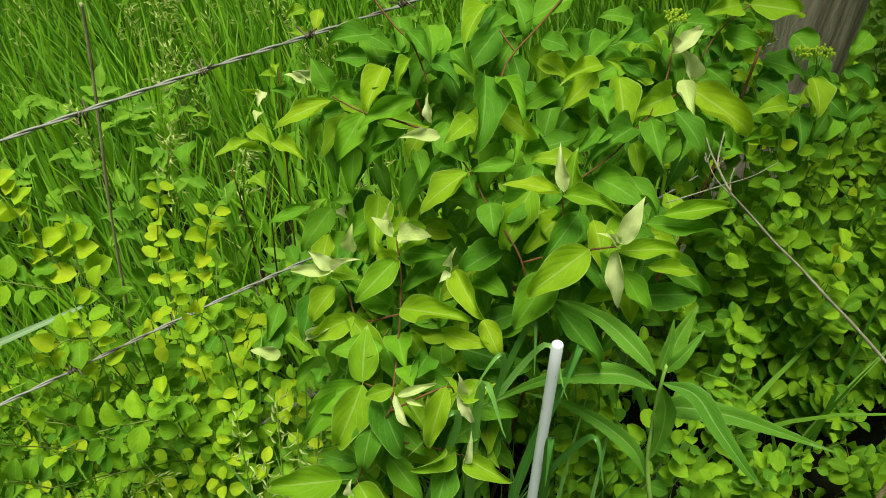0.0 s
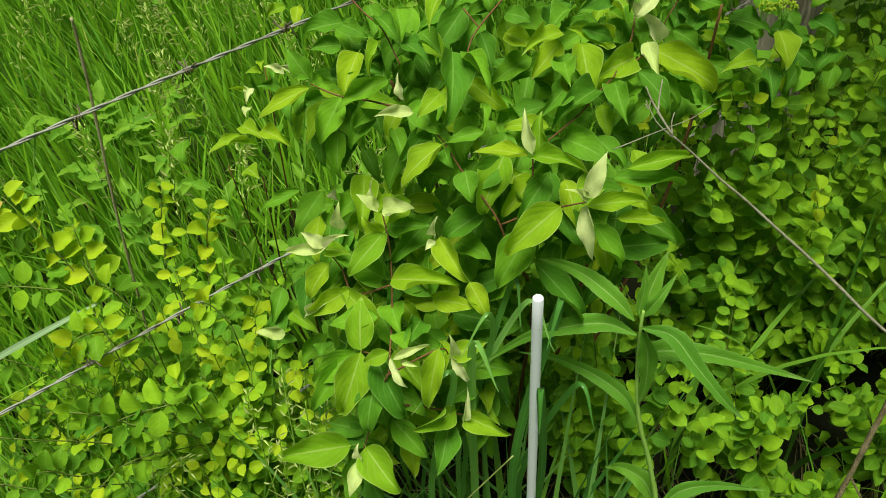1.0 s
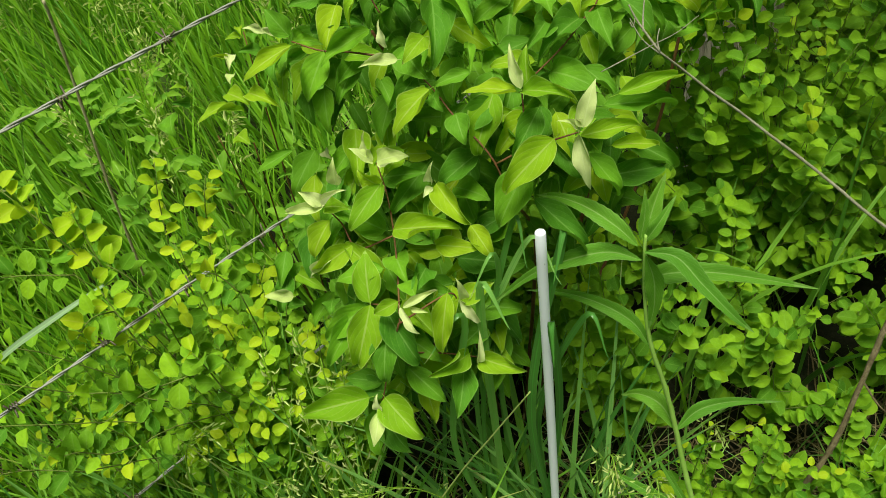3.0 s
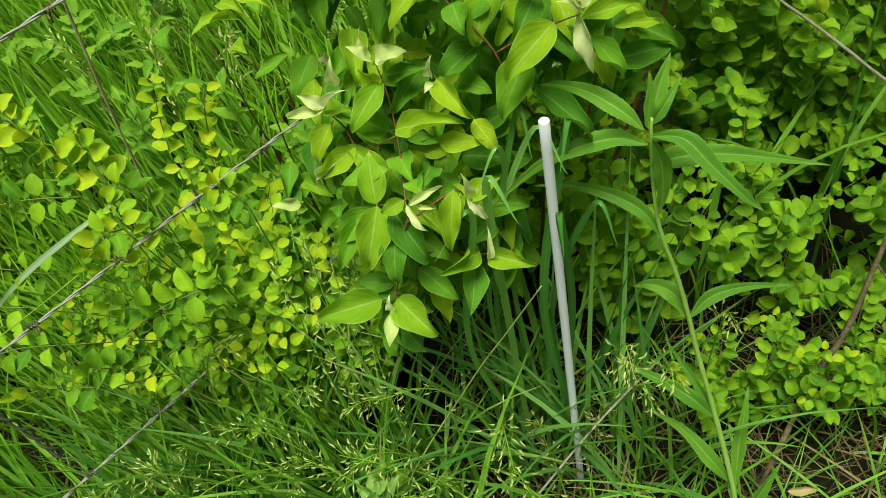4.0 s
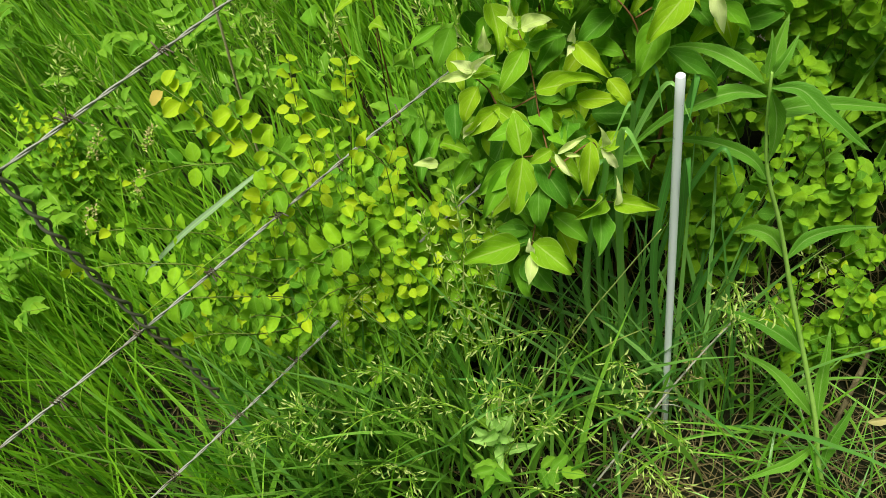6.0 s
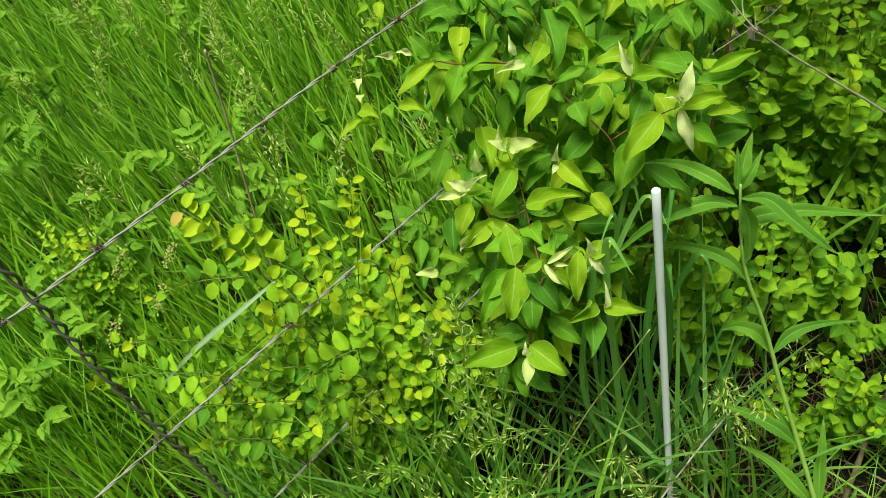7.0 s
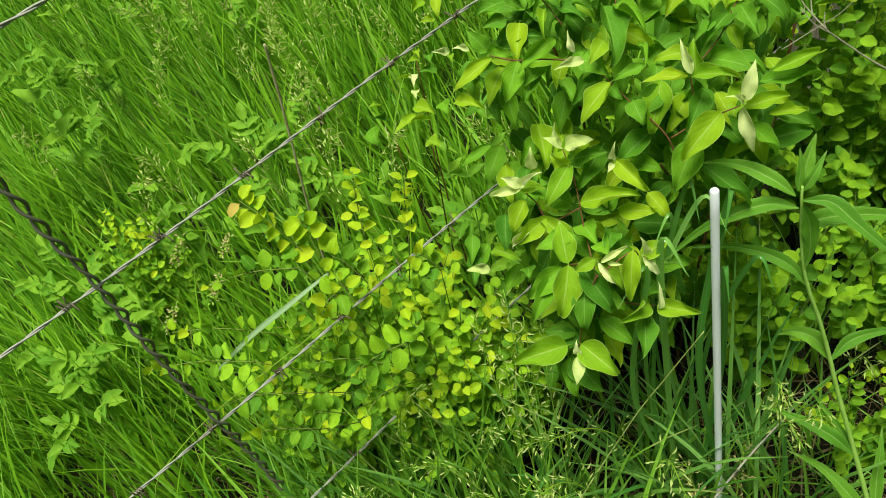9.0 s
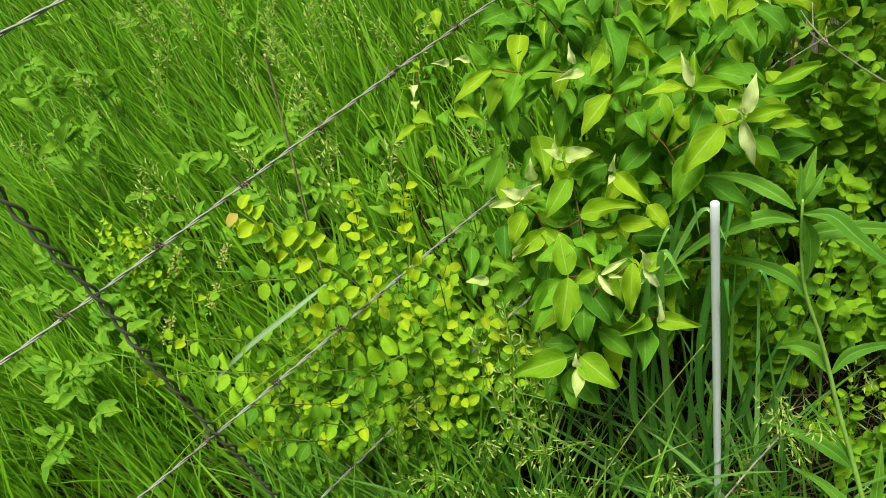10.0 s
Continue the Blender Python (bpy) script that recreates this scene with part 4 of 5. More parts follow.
coralberry((0.52, 0.88, 0.14), (0.24, 0.24, 0.32), 20, 0.031, 0.1, "sprawling coralberry shrub with green oval leaves among dead stalks", 26)
coralberry((0.36, 0.72, 0.06), (0.19, 0.15, 0.32), 17, 0.023, 0.4, "sparse low coralberry shoots with small green leaves over thatch", 27)
coralberry((-0.12, 1.12, 0.30), (0.28, 0.20, 0.36), 70, 0.033, 0.2, "shaded coralberry shrub with green oval leaves behind the dogwood", 28)
coralberry((0.75, 1.38, 0.4), (0.42, 0.3, 0.46), 110, 0.034, 0.2, "coralberry shrub with green oval leaves beyond the tree trunk", 29, (), 120)


coralberry((0.85, 1.95, 0.5), (0.55, 0.3, 0.5), 90, 0.038, 0.2, "shaded coralberry thicket behind the tree", 32, (), 60)
coralberry((-1.27, 1.22, 0.28), (0.12, 0.12, 0.24), 22, 0.026, 1.6, "small coralberry shoot cluster with yellow leaves in the meadow", 30, (), 120)


# ---- tall weed with long toothed leaves ----
def arched_leaf(points, width, seed, tilt=0.0):
    """A long toothed blade that follows a curve, folded along its midrib, with wavy margins."""
    rnd = random.Random(seed)
    path = smooth_path(points, 36 // (len(points) - 1))
    n = len(path)
    cross = (-1.0, -0.7, -0.36, -0.07, 0.07, 0.36, 0.7, 1.0)
    verts, faces, uvs = [], [], []
    ph, lean = rnd.uniform(0, 6), Vector((rnd.uniform(-0.2, 0.2) + tilt, rnd.uniform(-0.1, 0.2), rnd.uniform(-0.1, 0.2)))
    for i, p in enumerate(path):
        v = i / (n - 1)
        d = (path[min(i + 1, n - 1)] - path[max(i - 1, 0)]).normalized()
        side = d.cross(FACING + lean).normalized()
        up = side.cross(d)
        h = width * max(leaf_shape("lance", v), 0.03 if v < 0.3 else 0.0)
        if 0.1 < v < 0.95:
            h *= 1.03 if i % 2 else 0.965
        for c in cross:
            lift = (0.34 * abs(c) - 0.16 * (abs(c) < 0.1)) * h + 0.13 * h * abs(c) ** 2 * math.sin(v * 19 + ph + (2.1 if c > 0 else 0)) + 0.05 * h * math.cos(c * 9)
            verts.append(tuple(p + side * (c * h) + up * lift))
            uvs.append((c * 0.5 + 0.5, v))
    w = len(cross)
    for i in range(n - 1):
        for k in range(w - 1):
            a = i * w + k
            faces.append((a, a + 1, a + w + 1, a + w))
    return mesh_of("long_leaf", verts, faces, M_WEED, uvs)


def tall_weed():
    root = thing("tall_weed", (0.19, 0.46, 0.0), "tall green weed with long narrow toothed leaves and pale midribs", "weed")
    spine = [(0.185, 0.46, -0.01), (0.161, 0.485, 0.063), (0.146, 0.522, 0.182), (0.118, 0.568, 0.325), (0.091, 0.6, 0.449), (0.079, 0.614, 0.512),
             (0.063, 0.627, 0.585), (0.046, 0.635, 0.647), (0.038, 0.642, 0.69), (0.033, 0.647, 0.742), (0.03, 0.649, 0.80), (0.031, 0.654, 0.822)]
    put("stem", tube_mesh("stem", [(smooth_path(spine, 5), 0.0046, 0.0016)], M_GREENSTEM, 9, 0.07), root)
    leaves = [
        ([(0.023, 0.65, 0.81), (0.004, 0.663, 0.826), (-0.024, 0.684, 0.837), (-0.051, 0.705, 0.835), (-0.075, 0.726, 0.822)], 0.020),
        ([(0.027, 0.647, 0.792), (-0.005, 0.658, 0.796), (-0.046, 0.662, 0.784), (-0.089, 0.664, 0.76), (-0.144, 0.673, 0.695)], 0.021),
        ([(0.042, 0.636, 0.657), (0.024, 0.65, 0.685), (-0.01, 0.669, 0.699), (-0.051, 0.694, 0.694), (-0.095, 0.718, 0.675)], 0.018),
        ([(0.029, 0.644, 0.807), (0.059, 0.634, 0.807), (0.082, 0.611, 0.789), (0.11, 0.589, 0.764), (0.132, 0.583, 0.742)], 0.020),
        ([(0.031, 0.65, 0.742), (0.049, 0.654, 0.759), (0.098, 0.649, 0.764), (0.155, 0.644, 0.752), (0.216, 0.642, 0.732)], 0.023),
        ([(0.029, 0.652, 0.813), (0.040, 0.672, 0.842), (0.053, 0.689, 0.872)], 0.021),
        ([(0.026, 0.654, 0.814), (0.03, 0.662, 0.843), (0.030, 0.672, 0.868)], 0.011),
        ([(0.03, 0.652, 0.813), (0.044, 0.655, 0.838), (0.062, 0.673, 0.856)], 0.013),
        ([(0.031, 0.646, 0.799), (0.041, 0.644, 0.763), (0.043, 0.64, 0.724), (0.039, 0.638, 0.688)], 0.021),
        ([(0.079, 0.614, 0.512), (0.062, 0.632, 0.541), (0.038, 0.647, 0.545), (0.017, 0.66, 0.526)], 0.024),
        ([(0.079, 0.613, 0.512), (0.107, 0.626, 0.535), (0.15, 0.633, 0.539), (0.21, 0.636, 0.528)], 0.018),
        ([(0.117, 0.566, 0.324), (0.084, 0.581, 0.362), (0.044, 0.607, 0.376), (-0.012, 0.65, 0.368)], 0.022),
        ([(0.12, 0.565, 0.313), (0.1, 0.587, 0.363), (0.076, 0.617, 0.399), (0.058, 0.648, 0.418)], 0.010),
        ([(0.145, 0.526, 0.184), (0.113, 0.546, 0.235), (0.079, 0.581, 0.265), (0.034, 0.619, 0.267)], 0.023),
        ([(0.149, 0.52, 0.177), (0.157, 0.558, 0.233), (0.166, 0.585, 0.278), (0.175, 0.616, 0.316)], 0.020),
        ([(0.165, 0.484, 0.063), (0.178, 0.51, 0.112), (0.199, 0.53, 0.152), (0.223, 0.552, 0.186)], 0.024),
        ([(0.154, 0.505, 0.133), (0.098, 0.468, 0.153), (0.052, 0.455, 0.155), (0.01, 0.451, 0.136)], 0.019),
    ]
    for i, (points, w) in enumerate(leaves):
        put("leaf", arched_leaf(points, w, 40 + i), root)


tall_weed()


# ---- dead wood ----
def dead_twig():
    root = thing("dead_twig", (0.58, 0.36, 0.0), "thin grey dead twig with forked broken ends before the shrubs", "twig")
    main = [(0.580, 0.360, -0.010), (0.470, 0.420, 0.550), (0.300, 0.500, 0.830), (0.175, 0.549, 0.943), (0.148, 0.565, 0.964), (0.125, 0.573, 0.983), (0.104, 0.583, 0.998), (0.082, 0.590, 1.016), (0.059, 0.591, 1.036), (0.036, 0.594, 1.057), (0.017, 0.590, 1.077)]
    put("stem", tube_mesh("stem", [(smooth_path(main, 6), 0.0016, 0.0008)], M_DEAD, 8, 0.1), root)
    for pts, r in (([(0.016, 0.588, 1.079), (0.006, 0.598, 1.091), (-0.000, 0.605, 1.099), (-0.004, 0.611, 1.106)], 0.0013),
                   ([(0.005, 0.598, 1.091), (0.006, 0.607, 1.100), (0.008, 0.616, 1.109)], 0.0011),
                   ([(0.016, 0.588, 1.079), (0.015, 0.594, 1.085), (0.017, 0.600, 1.091)], 0.0009),
                   ([(0.016, 0.587, 1.078), (0.004, 0.594, 1.087), (-0.004, 0.604, 1.099)], 0.0007),
                   ([(-0.027, 0.577, 1.074), (0.009, 0.590, 1.083), (0.029, 0.598, 1.087), (0.046, 0.607, 1.094)], 0.0006),
                   ([(-0.004, 0.602, 1.097), (-0.002, 0.600, 1.094), (0.000, 0.605, 1.099)], 0.0007)):
        put("side_twig", tube_mesh("side_twig", [(smooth_path(pts, 4), r * 0.75, r * 0.4)], M_DEAD, 6, 0.12), root)


def pale_stem():
    root = thing("dry_straw", (-0.2, 0.48, 0.0), "thin straight pale grey dry stem leaning across the rod's foot", "straw")
    pts = [(-0.237, 0.475, 0.075), (-0.065, 0.584, 0.248), (0.047, 0.634, 0.373)]
    put("stem", tube_mesh("stem", [(smooth_path(pts, 6), 0.0019, 0.0014)], M_PALEWOOD, 7, 0.05), root)
    put("side_twig", tube_mesh("side_twig", [(smooth_path([(-0.095, 0.575, 0.19), (-0.07, 0.575, 0.185), (-0.04, 0.57, 0.165)], 3), 0.0008, 0.0006)], M_PALEWOOD, 5), root)


pale_stem()
dead_twig()


def brown_stalk():
    root = thing("dead_stalk", (0.16, 0.50, 0.0), "rough brown dead weed stalk leaning over the thatch", "stalk")
    pts = [(0.19, 0.54, -0.01), (0.243, 0.603, 0.124), (0.297, 0.668, 0.217), (0.34, 0.703, 0.299), (0.385, 0.765, 0.41), (0.433, 0.835, 0.50), (0.47, 0.88, 0.55)]
    put("stem", tube_mesh("stem", [(smooth_path(pts, 6), 0.0048, 0.0034)], M_BROWN, 9, 0.3), root)
    put("side_twig", tube_mesh("side_twig", [(smooth_path([(0.375, 0.752, 0.39), (0.40, 0.72, 0.36), (0.46, 0.71, 0.31)], 5), 0.0018, 0.0009)], M_BROWN, 6, 0.1), root)


brown_stalk()


def dry_stem():
    root = thing("dead_weed", (-0.74, 0.99, 0.0), "upright thin grey-brown dead weed stem in the meadow grass", "dead weed")
    pts = [(-0.80, 0.985, 0.0), (-0.75, 0.992, 0.40), (-0.72, 0.994, 0.637), (-0.69, 1.0, 0.84), (-0.678, 1.003, 0.93), (-0.672, 1.0, 0.968)]
    put("stem", tube_mesh("stem", [(smooth_path(pts, 6), 0.0021, 0.0023)], M_TAN, 8, 0.25), root)


dry_stem()


def tree_trunk():
    root = thing("tree", (0.405, 1.65, 0.0), "small tree with a grey furrowed trunk behind the shrubs, its crown added for shade", "tree")
    sides, rows = 110, 60
    verts, faces, uvs = [], [], []
    for i in range(rows + 1):
        z = -0.1 + 3.1 * i / rows
        r = 0.072 + 0.06 * math.exp(-max(z, 0) * 3.2)
        for k in range(sides):
            a = 2 * math.pi * k / sides
            f = noise.noise(Vector((math.cos(a) * 3.5, math.sin(a) * 3.5, z * 1.3)))
            g = abs(noise.noise(Vector((math.cos(a) * 9, math.sin(a) * 9, z * 2.2 + 7))))
            h = abs(noise.noise(Vector((math.cos(a) * 24, math.sin(a) * 24, z * 3.1 + 3))))
            q = r * (1 + 0.12 * f - 0.15 * g - 0.10 * max(0.0, 0.28 - h) / 0.28)
            verts.append((0.405 + 0.01 * z + q * math.cos(a), 1.65 + q * math.sin(a), z))
            uvs.append((k / sides, i / rows))
    for i in range(rows):
        for k in range(sides):
            a, b = i * sides + k, i * sides + (k + 1) % sides
            faces.append((a, b, b + sides, a + sides))
    faces.append(tuple(rows * sides + k for k in range(sides)))
    put("trunk", mesh_of("trunk", verts, faces, M_BARK, uvs), root)
    # limbs and leaves out of view, added to shade the shrubs on the right
    rnd = random.Random(8)
    top = Vector((0.44, 1.65, 2.2))
    for k in range(9):
        a = k * 0.7 + rnd.uniform(-0.2, 0.2)
        end = Vector((1.22 + 0.85 * math.cos(a), 0.88 + 0.8 * math.sin(a), rnd.uniform(2.6, 3.4)))
        foot = top + Vector((0, 0, 0.08 * k))
        put("added_limb", tube_mesh("added_limb", [(smooth_path([foot, foot.lerp(end, 0.5) + Vector((0, 0, 0.15)), end], 5), 0.025, 0.006)], M_BARK, 8, 0.08), root)
    poses = []
    for k in range(150):
        a, r = rnd.uniform(0, 6.283), math.sqrt(rnd.random())
        c = Vector((1.22 + 1.0 * r * math.cos(a), 0.88 + 0.95 * r * math.sin(a), 2.9 + 0.6 * rnd.uniform(-1, 1) * math.sqrt(1 - r * r)))
        for q in range(9):
            p = c + Vector((rnd.gauss(0, 0.09), rnd.gauss(0, 0.09), rnd.gauss(0, 0.06)))
            d = Vector((rnd.uniform(-1, 1), rnd.uniform(-1, 1), rnd.uniform(-0.7, 0.1))).normalized()
            poses.append(leaf_pose(p, p + d * rnd.uniform(0.06, 0.1), 0.05, (rnd.uniform(-0.5, 0.5), rnd.uniform(-0.5, 0.5), 1)))
    # more added leaves, unseen, to carry the crown back over the trunk
    for k in range(150):
        a, r = rnd.uniform(0, 6.283), math.sqrt(rnd.random())
        c = Vector((0.8 + 0.75 * r * math.cos(a), 1.85 + 0.75 * r * math.sin(a), 3.3 + 0.75 * rnd.uniform(-1, 1) * math.sqrt(1 - r * r)))
        for q in range(9):
            p = c + Vector((rnd.gauss(0, 0.09), rnd.gauss(0, 0.09), rnd.gauss(0, 0.06)))
            d = Vector((rnd.uniform(-1, 1), rnd.uniform(-1, 1), rnd.uniform(-0.7, 0.1))).normalized()
            poses.append(leaf_pose(p, p + d * rnd.uniform(0.06, 0.1), 0.05, (rnd.uniform(-0.5, 0.5), rnd.uniform(-0.5, 0.5), 1)))
    for k in range(7):
        a = k * 0.9
        end = Vector((0.8 + 0.6 * math.cos(a), 1.85 + 0.6 * math.sin(a), rnd.uniform(3.2, 3.9)))
        foot = top + Vector((0.01, 0, 0.75))
        put("added_limb", tube_mesh("added_limb", [(smooth_path([foot, foot.lerp(end, 0.5) + Vector((0, 0, 0.12)), end], 5), 0.022, 0.005)], M_BARK, 8, 0.08), root)
    put("crown", joined("crown", poses, OVAL[1], M_GREEN), root)


tree_trunk()


# ---- grasses ----
def meadow(name, label, seed, n, box, length, width, bend, lean, material, heading=None, keep=None, spread=0.9, clump=-0.22):
    np.random.seed(seed)
    x0, x1, y0, y1 = box
    xy = np.random.uniform((x0, y0), (x1, y1), (n, 2))
    if keep is not None:
        xy = xy[[keep(a, b) for a, b in xy]]
    xy = xy[[noise.noise(Vector((a * 5.5, b * 5.5, seed))) > clump for a, b in xy]]
    m = len(xy)
    roots = np.c_[xy, [ground_height(a, b) - 0.01 for a, b in xy]]
    heads = np.random.uniform(0, 2 * math.pi, m) if heading is None else np.random.normal(heading, spread, m)
    me = blades_mesh(name, roots, heads, np.random.uniform(*length, m), np.random.uniform(*width, m), np.random.uniform(*bend, m), np.abs(np.random.normal(lean, 0.1, m)), material)
    return tagged(new(name, me), label, "grass", "", "stuff")


def clear_of_rod(x, y):
    return not (abs(x + 0.085) < 0.055 and 0.3 < y < 0.61)


def open_ground(x, y):
    return x * 0.7 - 0.35 * (y - 0.7) < -0.2 or (y > 1.6 and x < 0.25)


meadow("meadow_grass", "lush tall green meadow grass beyond the fence", 1, 17000, (-3.6, 1.4, 0.95, 4.2), (0.28, 0.52), (0.006, 0.013), (0.05, 0.75), 0.12, M_GRASS, 3.0, open_ground, 1.1)
meadow("under_grass", "short dense green grass under the tall blades", 8, 11000, (-3.6, 1.4, 0.9, 4.2), (0.14, 0.3), (0.005, 0.009), (0.2, 1.4), 0.15, M_GRASS, None, open_ground)
meadow("far_grass", "green meadow grass further off", 2, 8000, (-8.0, 5.0, 4.0, 9.0), (0.35, 0.55), (0.008, 0.014), (0.1, 1.0), 0.08, M_GRASS)
meadow("near_grass", "green bending grass at the fence foot", 3, 3200, (-2.0, -0.62, 0.3, 1.1), (0.26, 0.50), (0.004, 0.009), (0.05, 0.7), 0.08, M_GRASS, 2.6, None, 1.6, -0.1)
meadow("fence_grass", "loose drooping green grass in front of the shrubs", 4, 34, (-0.75, 0.02, 0.38, 0.72), (0.2, 0.42), (0.002, 0.005), (0.3, 1.4), 0.25, M_TUFT, None, clear_of_rod)
meadow("foot_grass", "tall broad green grass blades at the dogwood's foot", 9, 95, (-0.62, 0.02, 0.46, 0.76), (0.3, 0.6), (0.005, 0.0105), (0.1, 0.9), 0.12, M_TUFT, None, clear_of_rod, 0.9, 0.02)
meadow("side_grass", "thin green grass between the shoots", 5, 120, (0.0, 0.9, 0.36, 1.0), (0.16, 0.40), (0.003, 0.007), (0.2, 0.9), 0.25, M_GRASS, None, clear_of_rod)
meadow("thatch", "dry brown straw lying on the ground", 6, 2200, (-1.4, 0.9, 0.25, 1.0), (0.12, 0.34), (0.0015, 0.004), (0.2, 1.1), 1.25, M_STRAW)
meadow("front_grass", "long broad green grass blades leaning at the fence foot", 12, 65, (-0.72, 0.02, 0.40, 0.60), (0.34, 0.55), (0.004, 0.012), (0.05, 0.7), 0.22, M_TUFT, None, clear_of_rod, 0.9, 0.0)
meadow("rising_grass", "tall upright green grass blades before the shrubs", 13, 130, (-0.72, 0.0, 0.44, 0.66), (0.42, 0.66), (0.005, 0.013), (0.05, 0.6), 0.2, M_BLUE, None, clear_of_rod, 0.9, 0.05)
meadow("rod_grass", "blue-green grass blades beside the white rod", 14, 60, (-0.20, 0.06, 0.60, 0.72), (0.42, 0.66), (0.005, 0.012), (0.1, 0.9), 0.2, M_BLUE, None, clear_of_rod)
meadow("low_grass", "short yellow-green grass between the stalks", 15, 240, (-0.25, 0.95, 0.3, 0.85), (0.07, 0.2), (0.002, 0.005), (0.3, 1.6), 0.4, M_TUFT)
meadow("lodged_grass", "dark green grass lying over the thatch", 19, 300, (-0.12, 0.75, 0.34, 0.84), (0.16, 0.36), (0.002, 0.006), (0.3, 1.0), 0.75, M_TUFT, None, clear_of_rod)
meadow("pale_straw", "pale dry straw strewn over the thatch", 16, 600, (-0.25, 0.9, 0.3, 0.85), (0.1, 0.3), (0.0012, 0.003), (0.1, 0.8), 1.1, M_STRAW)
meadow("wire_tall_grass", "tall grass blades hiding the lowest wire", 22, 120, (-0.64, -0.36, 0.56, 0.69), (0.46, 0.62), (0.004, 0.009), (0.05, 0.6), 0.1, M_TUFT)
meadow("wire_front_grass", "broad leaning grass blades over the lowest wire", 20, 130, (-0.86, -0.48, 0.43, 0.56), (0.42, 0.56), (0.005, 0.011), (0.05, 0.6), 0.14, M_TUFT)
meadow("wire_grass", "broad grass blades standing before the lowest wire", 17, 170, (-0.80, -0.40, 0.5, 0.66), (0.40, 0.60), (0.004, 0.011), (0.05, 0.8), 0.16, M_TUFT)
meadow("back_grass", "grass behind and below the camera", 7, 14000, (-4.0, 4.0, -3.2, 0.3), (0.14, 0.32), (0.004, 0.009), (0.3, 1.5), 0.15, M_GRASS)


def outside(x, y):
    return not (-3.6 < x < 1.2 and -3.0 < y < 4.2)


meadow("outer_grass", "wide green meadow all around", 18, 26000, (-9.0, 8.0, -7.0, 9.0), (0.3, 0.55), (0.007, 0.016), (0.2, 1.2), 0.12, M_GRASS, None, outside)


def grass_tuft(x, y, n, length, width, seed, label, lean=0.12):
    root = thing("grass_tuft", (x, y, 0.0), label, "grass", "grass tufts")
    np.random.seed(seed)
    for k in range(n):
        one = np.random.uniform(-0.03, 0.03, 2)
        me = blades_mesh("blade", np.array([[x + one[0], y + one[1], -0.005]]), np.random.uniform(0, 6.283, 1), np.random.uniform(0.7, 1.0, 1) * length,
                         np.random.uniform(0.85, 1.3, 1) * width, np.random.uniform(0.1, 1.0, 1), np.abs(np.random.normal(lean, 0.08, 1)), M_TUFT, 9)
        put("blade", me, root)


for i, (x, y, n, length, w) in enumerate(((-0.115, 0.70, 14, 0.6, 0.009), (-0.20, 0.66, 14, 0.5, 0.008), (-0.42, 0.60, 22, 0.62, 0.0075), (-0.40, 0.53, 18, 0.45, 0.0075), (-0.25, 0.57, 18, 0.42, 0.007),
                                          (-0.02, 0.66, 10, 0.4, 0.006), (0.22, 0.98, 14, 0.75, 0.012), (-0.62, 0.5, 20, 0.42, 0.008), (-0.55, 0.60, 12, 0.55, 0.009), (-0.32, 0.62, 18, 0.5, 0.008),
                                          (-0.48, 0.50, 18, 0.4, 0.008), (-0.15, 0.58, 16, 0.42, 0.007), (-0.33, 0.50, 16, 0.36, 0.007), (-0.56, 0.45, 16, 0.38, 0.008), (-0.22, 0.48, 12, 0.34, 0.007),
                                          (0.06, 0.60, 10, 0.36, 0.007), (0.14, 0.68, 10, 0.4, 0.007), (-0.80, 0.45, 20, 0.45, 0.008), (-0.95, 0.55, 20, 0.5, 0.008), (0.40, 1.0, 12, 0.7, 0.011))):
    grass_tuft(x, y, round(n * 0.45), length, w * 1.1, 100 + i, "tuft of broad fresh green grass blades", 0.1)


def broad_blades():
    root = thing("grass_tuft", (-0.10, 0.68, 0.0), "tuft of broad light green grass blades behind the white rod", "grass", "grass tufts")
    rnd = random.Random(31)
    for tx, ty, tz in ((-0.099, 0.712, 0.794), (-0.086, 0.701, 0.775), (-0.118, 0.702, 0.753), (-0.045, 0.694, 0.785), (-0.139, 0.671, 0.738), (-0.063, 0.640, 0.707), (-0.027, 0.644, 0.711), (-0.16, 0.66, 0.70)):
        tip = Vector((tx, ty, tz)).lerp(Vector((-0.2, 0.0, 1.45)), 0.045)
        foot = Vector((-0.105 + rnd.uniform(-0.07, 0.07), 0.64 + rnd.uniform(-0.02, 0.05), -0.005))
        path = smooth_path([foot, foot.lerp(tip, 0.55) + Vector((rnd.uniform(-0.075, 0.05), rnd.uniform(-0.04, 0.03), 0.05)), tip, tip + Vector(((tip.x - foot.x) * 0.5 + rnd.uniform(-0.03, 0.03), -0.03, -0.035))], 8)
        wide = rnd.uniform(0.0032, 0.0056)
        verts, faces, uvs = [], [], []
        n = len(path)
        for i, p in enumerate(path):
            v = i / (n - 1)
            w = wide * min(1.0, 0.6 + v) * min(1.0, (1 - v) / 0.4 + 0.03)
            d = (path[min(i + 1, n - 1)] - path[max(i - 1, 0)]).normalized()
            s = d.cross(FACING).normalized() * w
            verts += [tuple(p - s), tuple(p - FACING * w * 0.35), tuple(p + s)]
            uvs += [(0, v), (0.5, v), (1, v)]
        for i in range(n - 1):
            q = i * 3
            faces += [(q, q + 1, q + 4, q + 3), (q + 1, q + 2, q + 5, q + 4)]
        put("blade", mesh_of("blade", verts, faces, M_BLUE, uvs), root)


broad_blades()


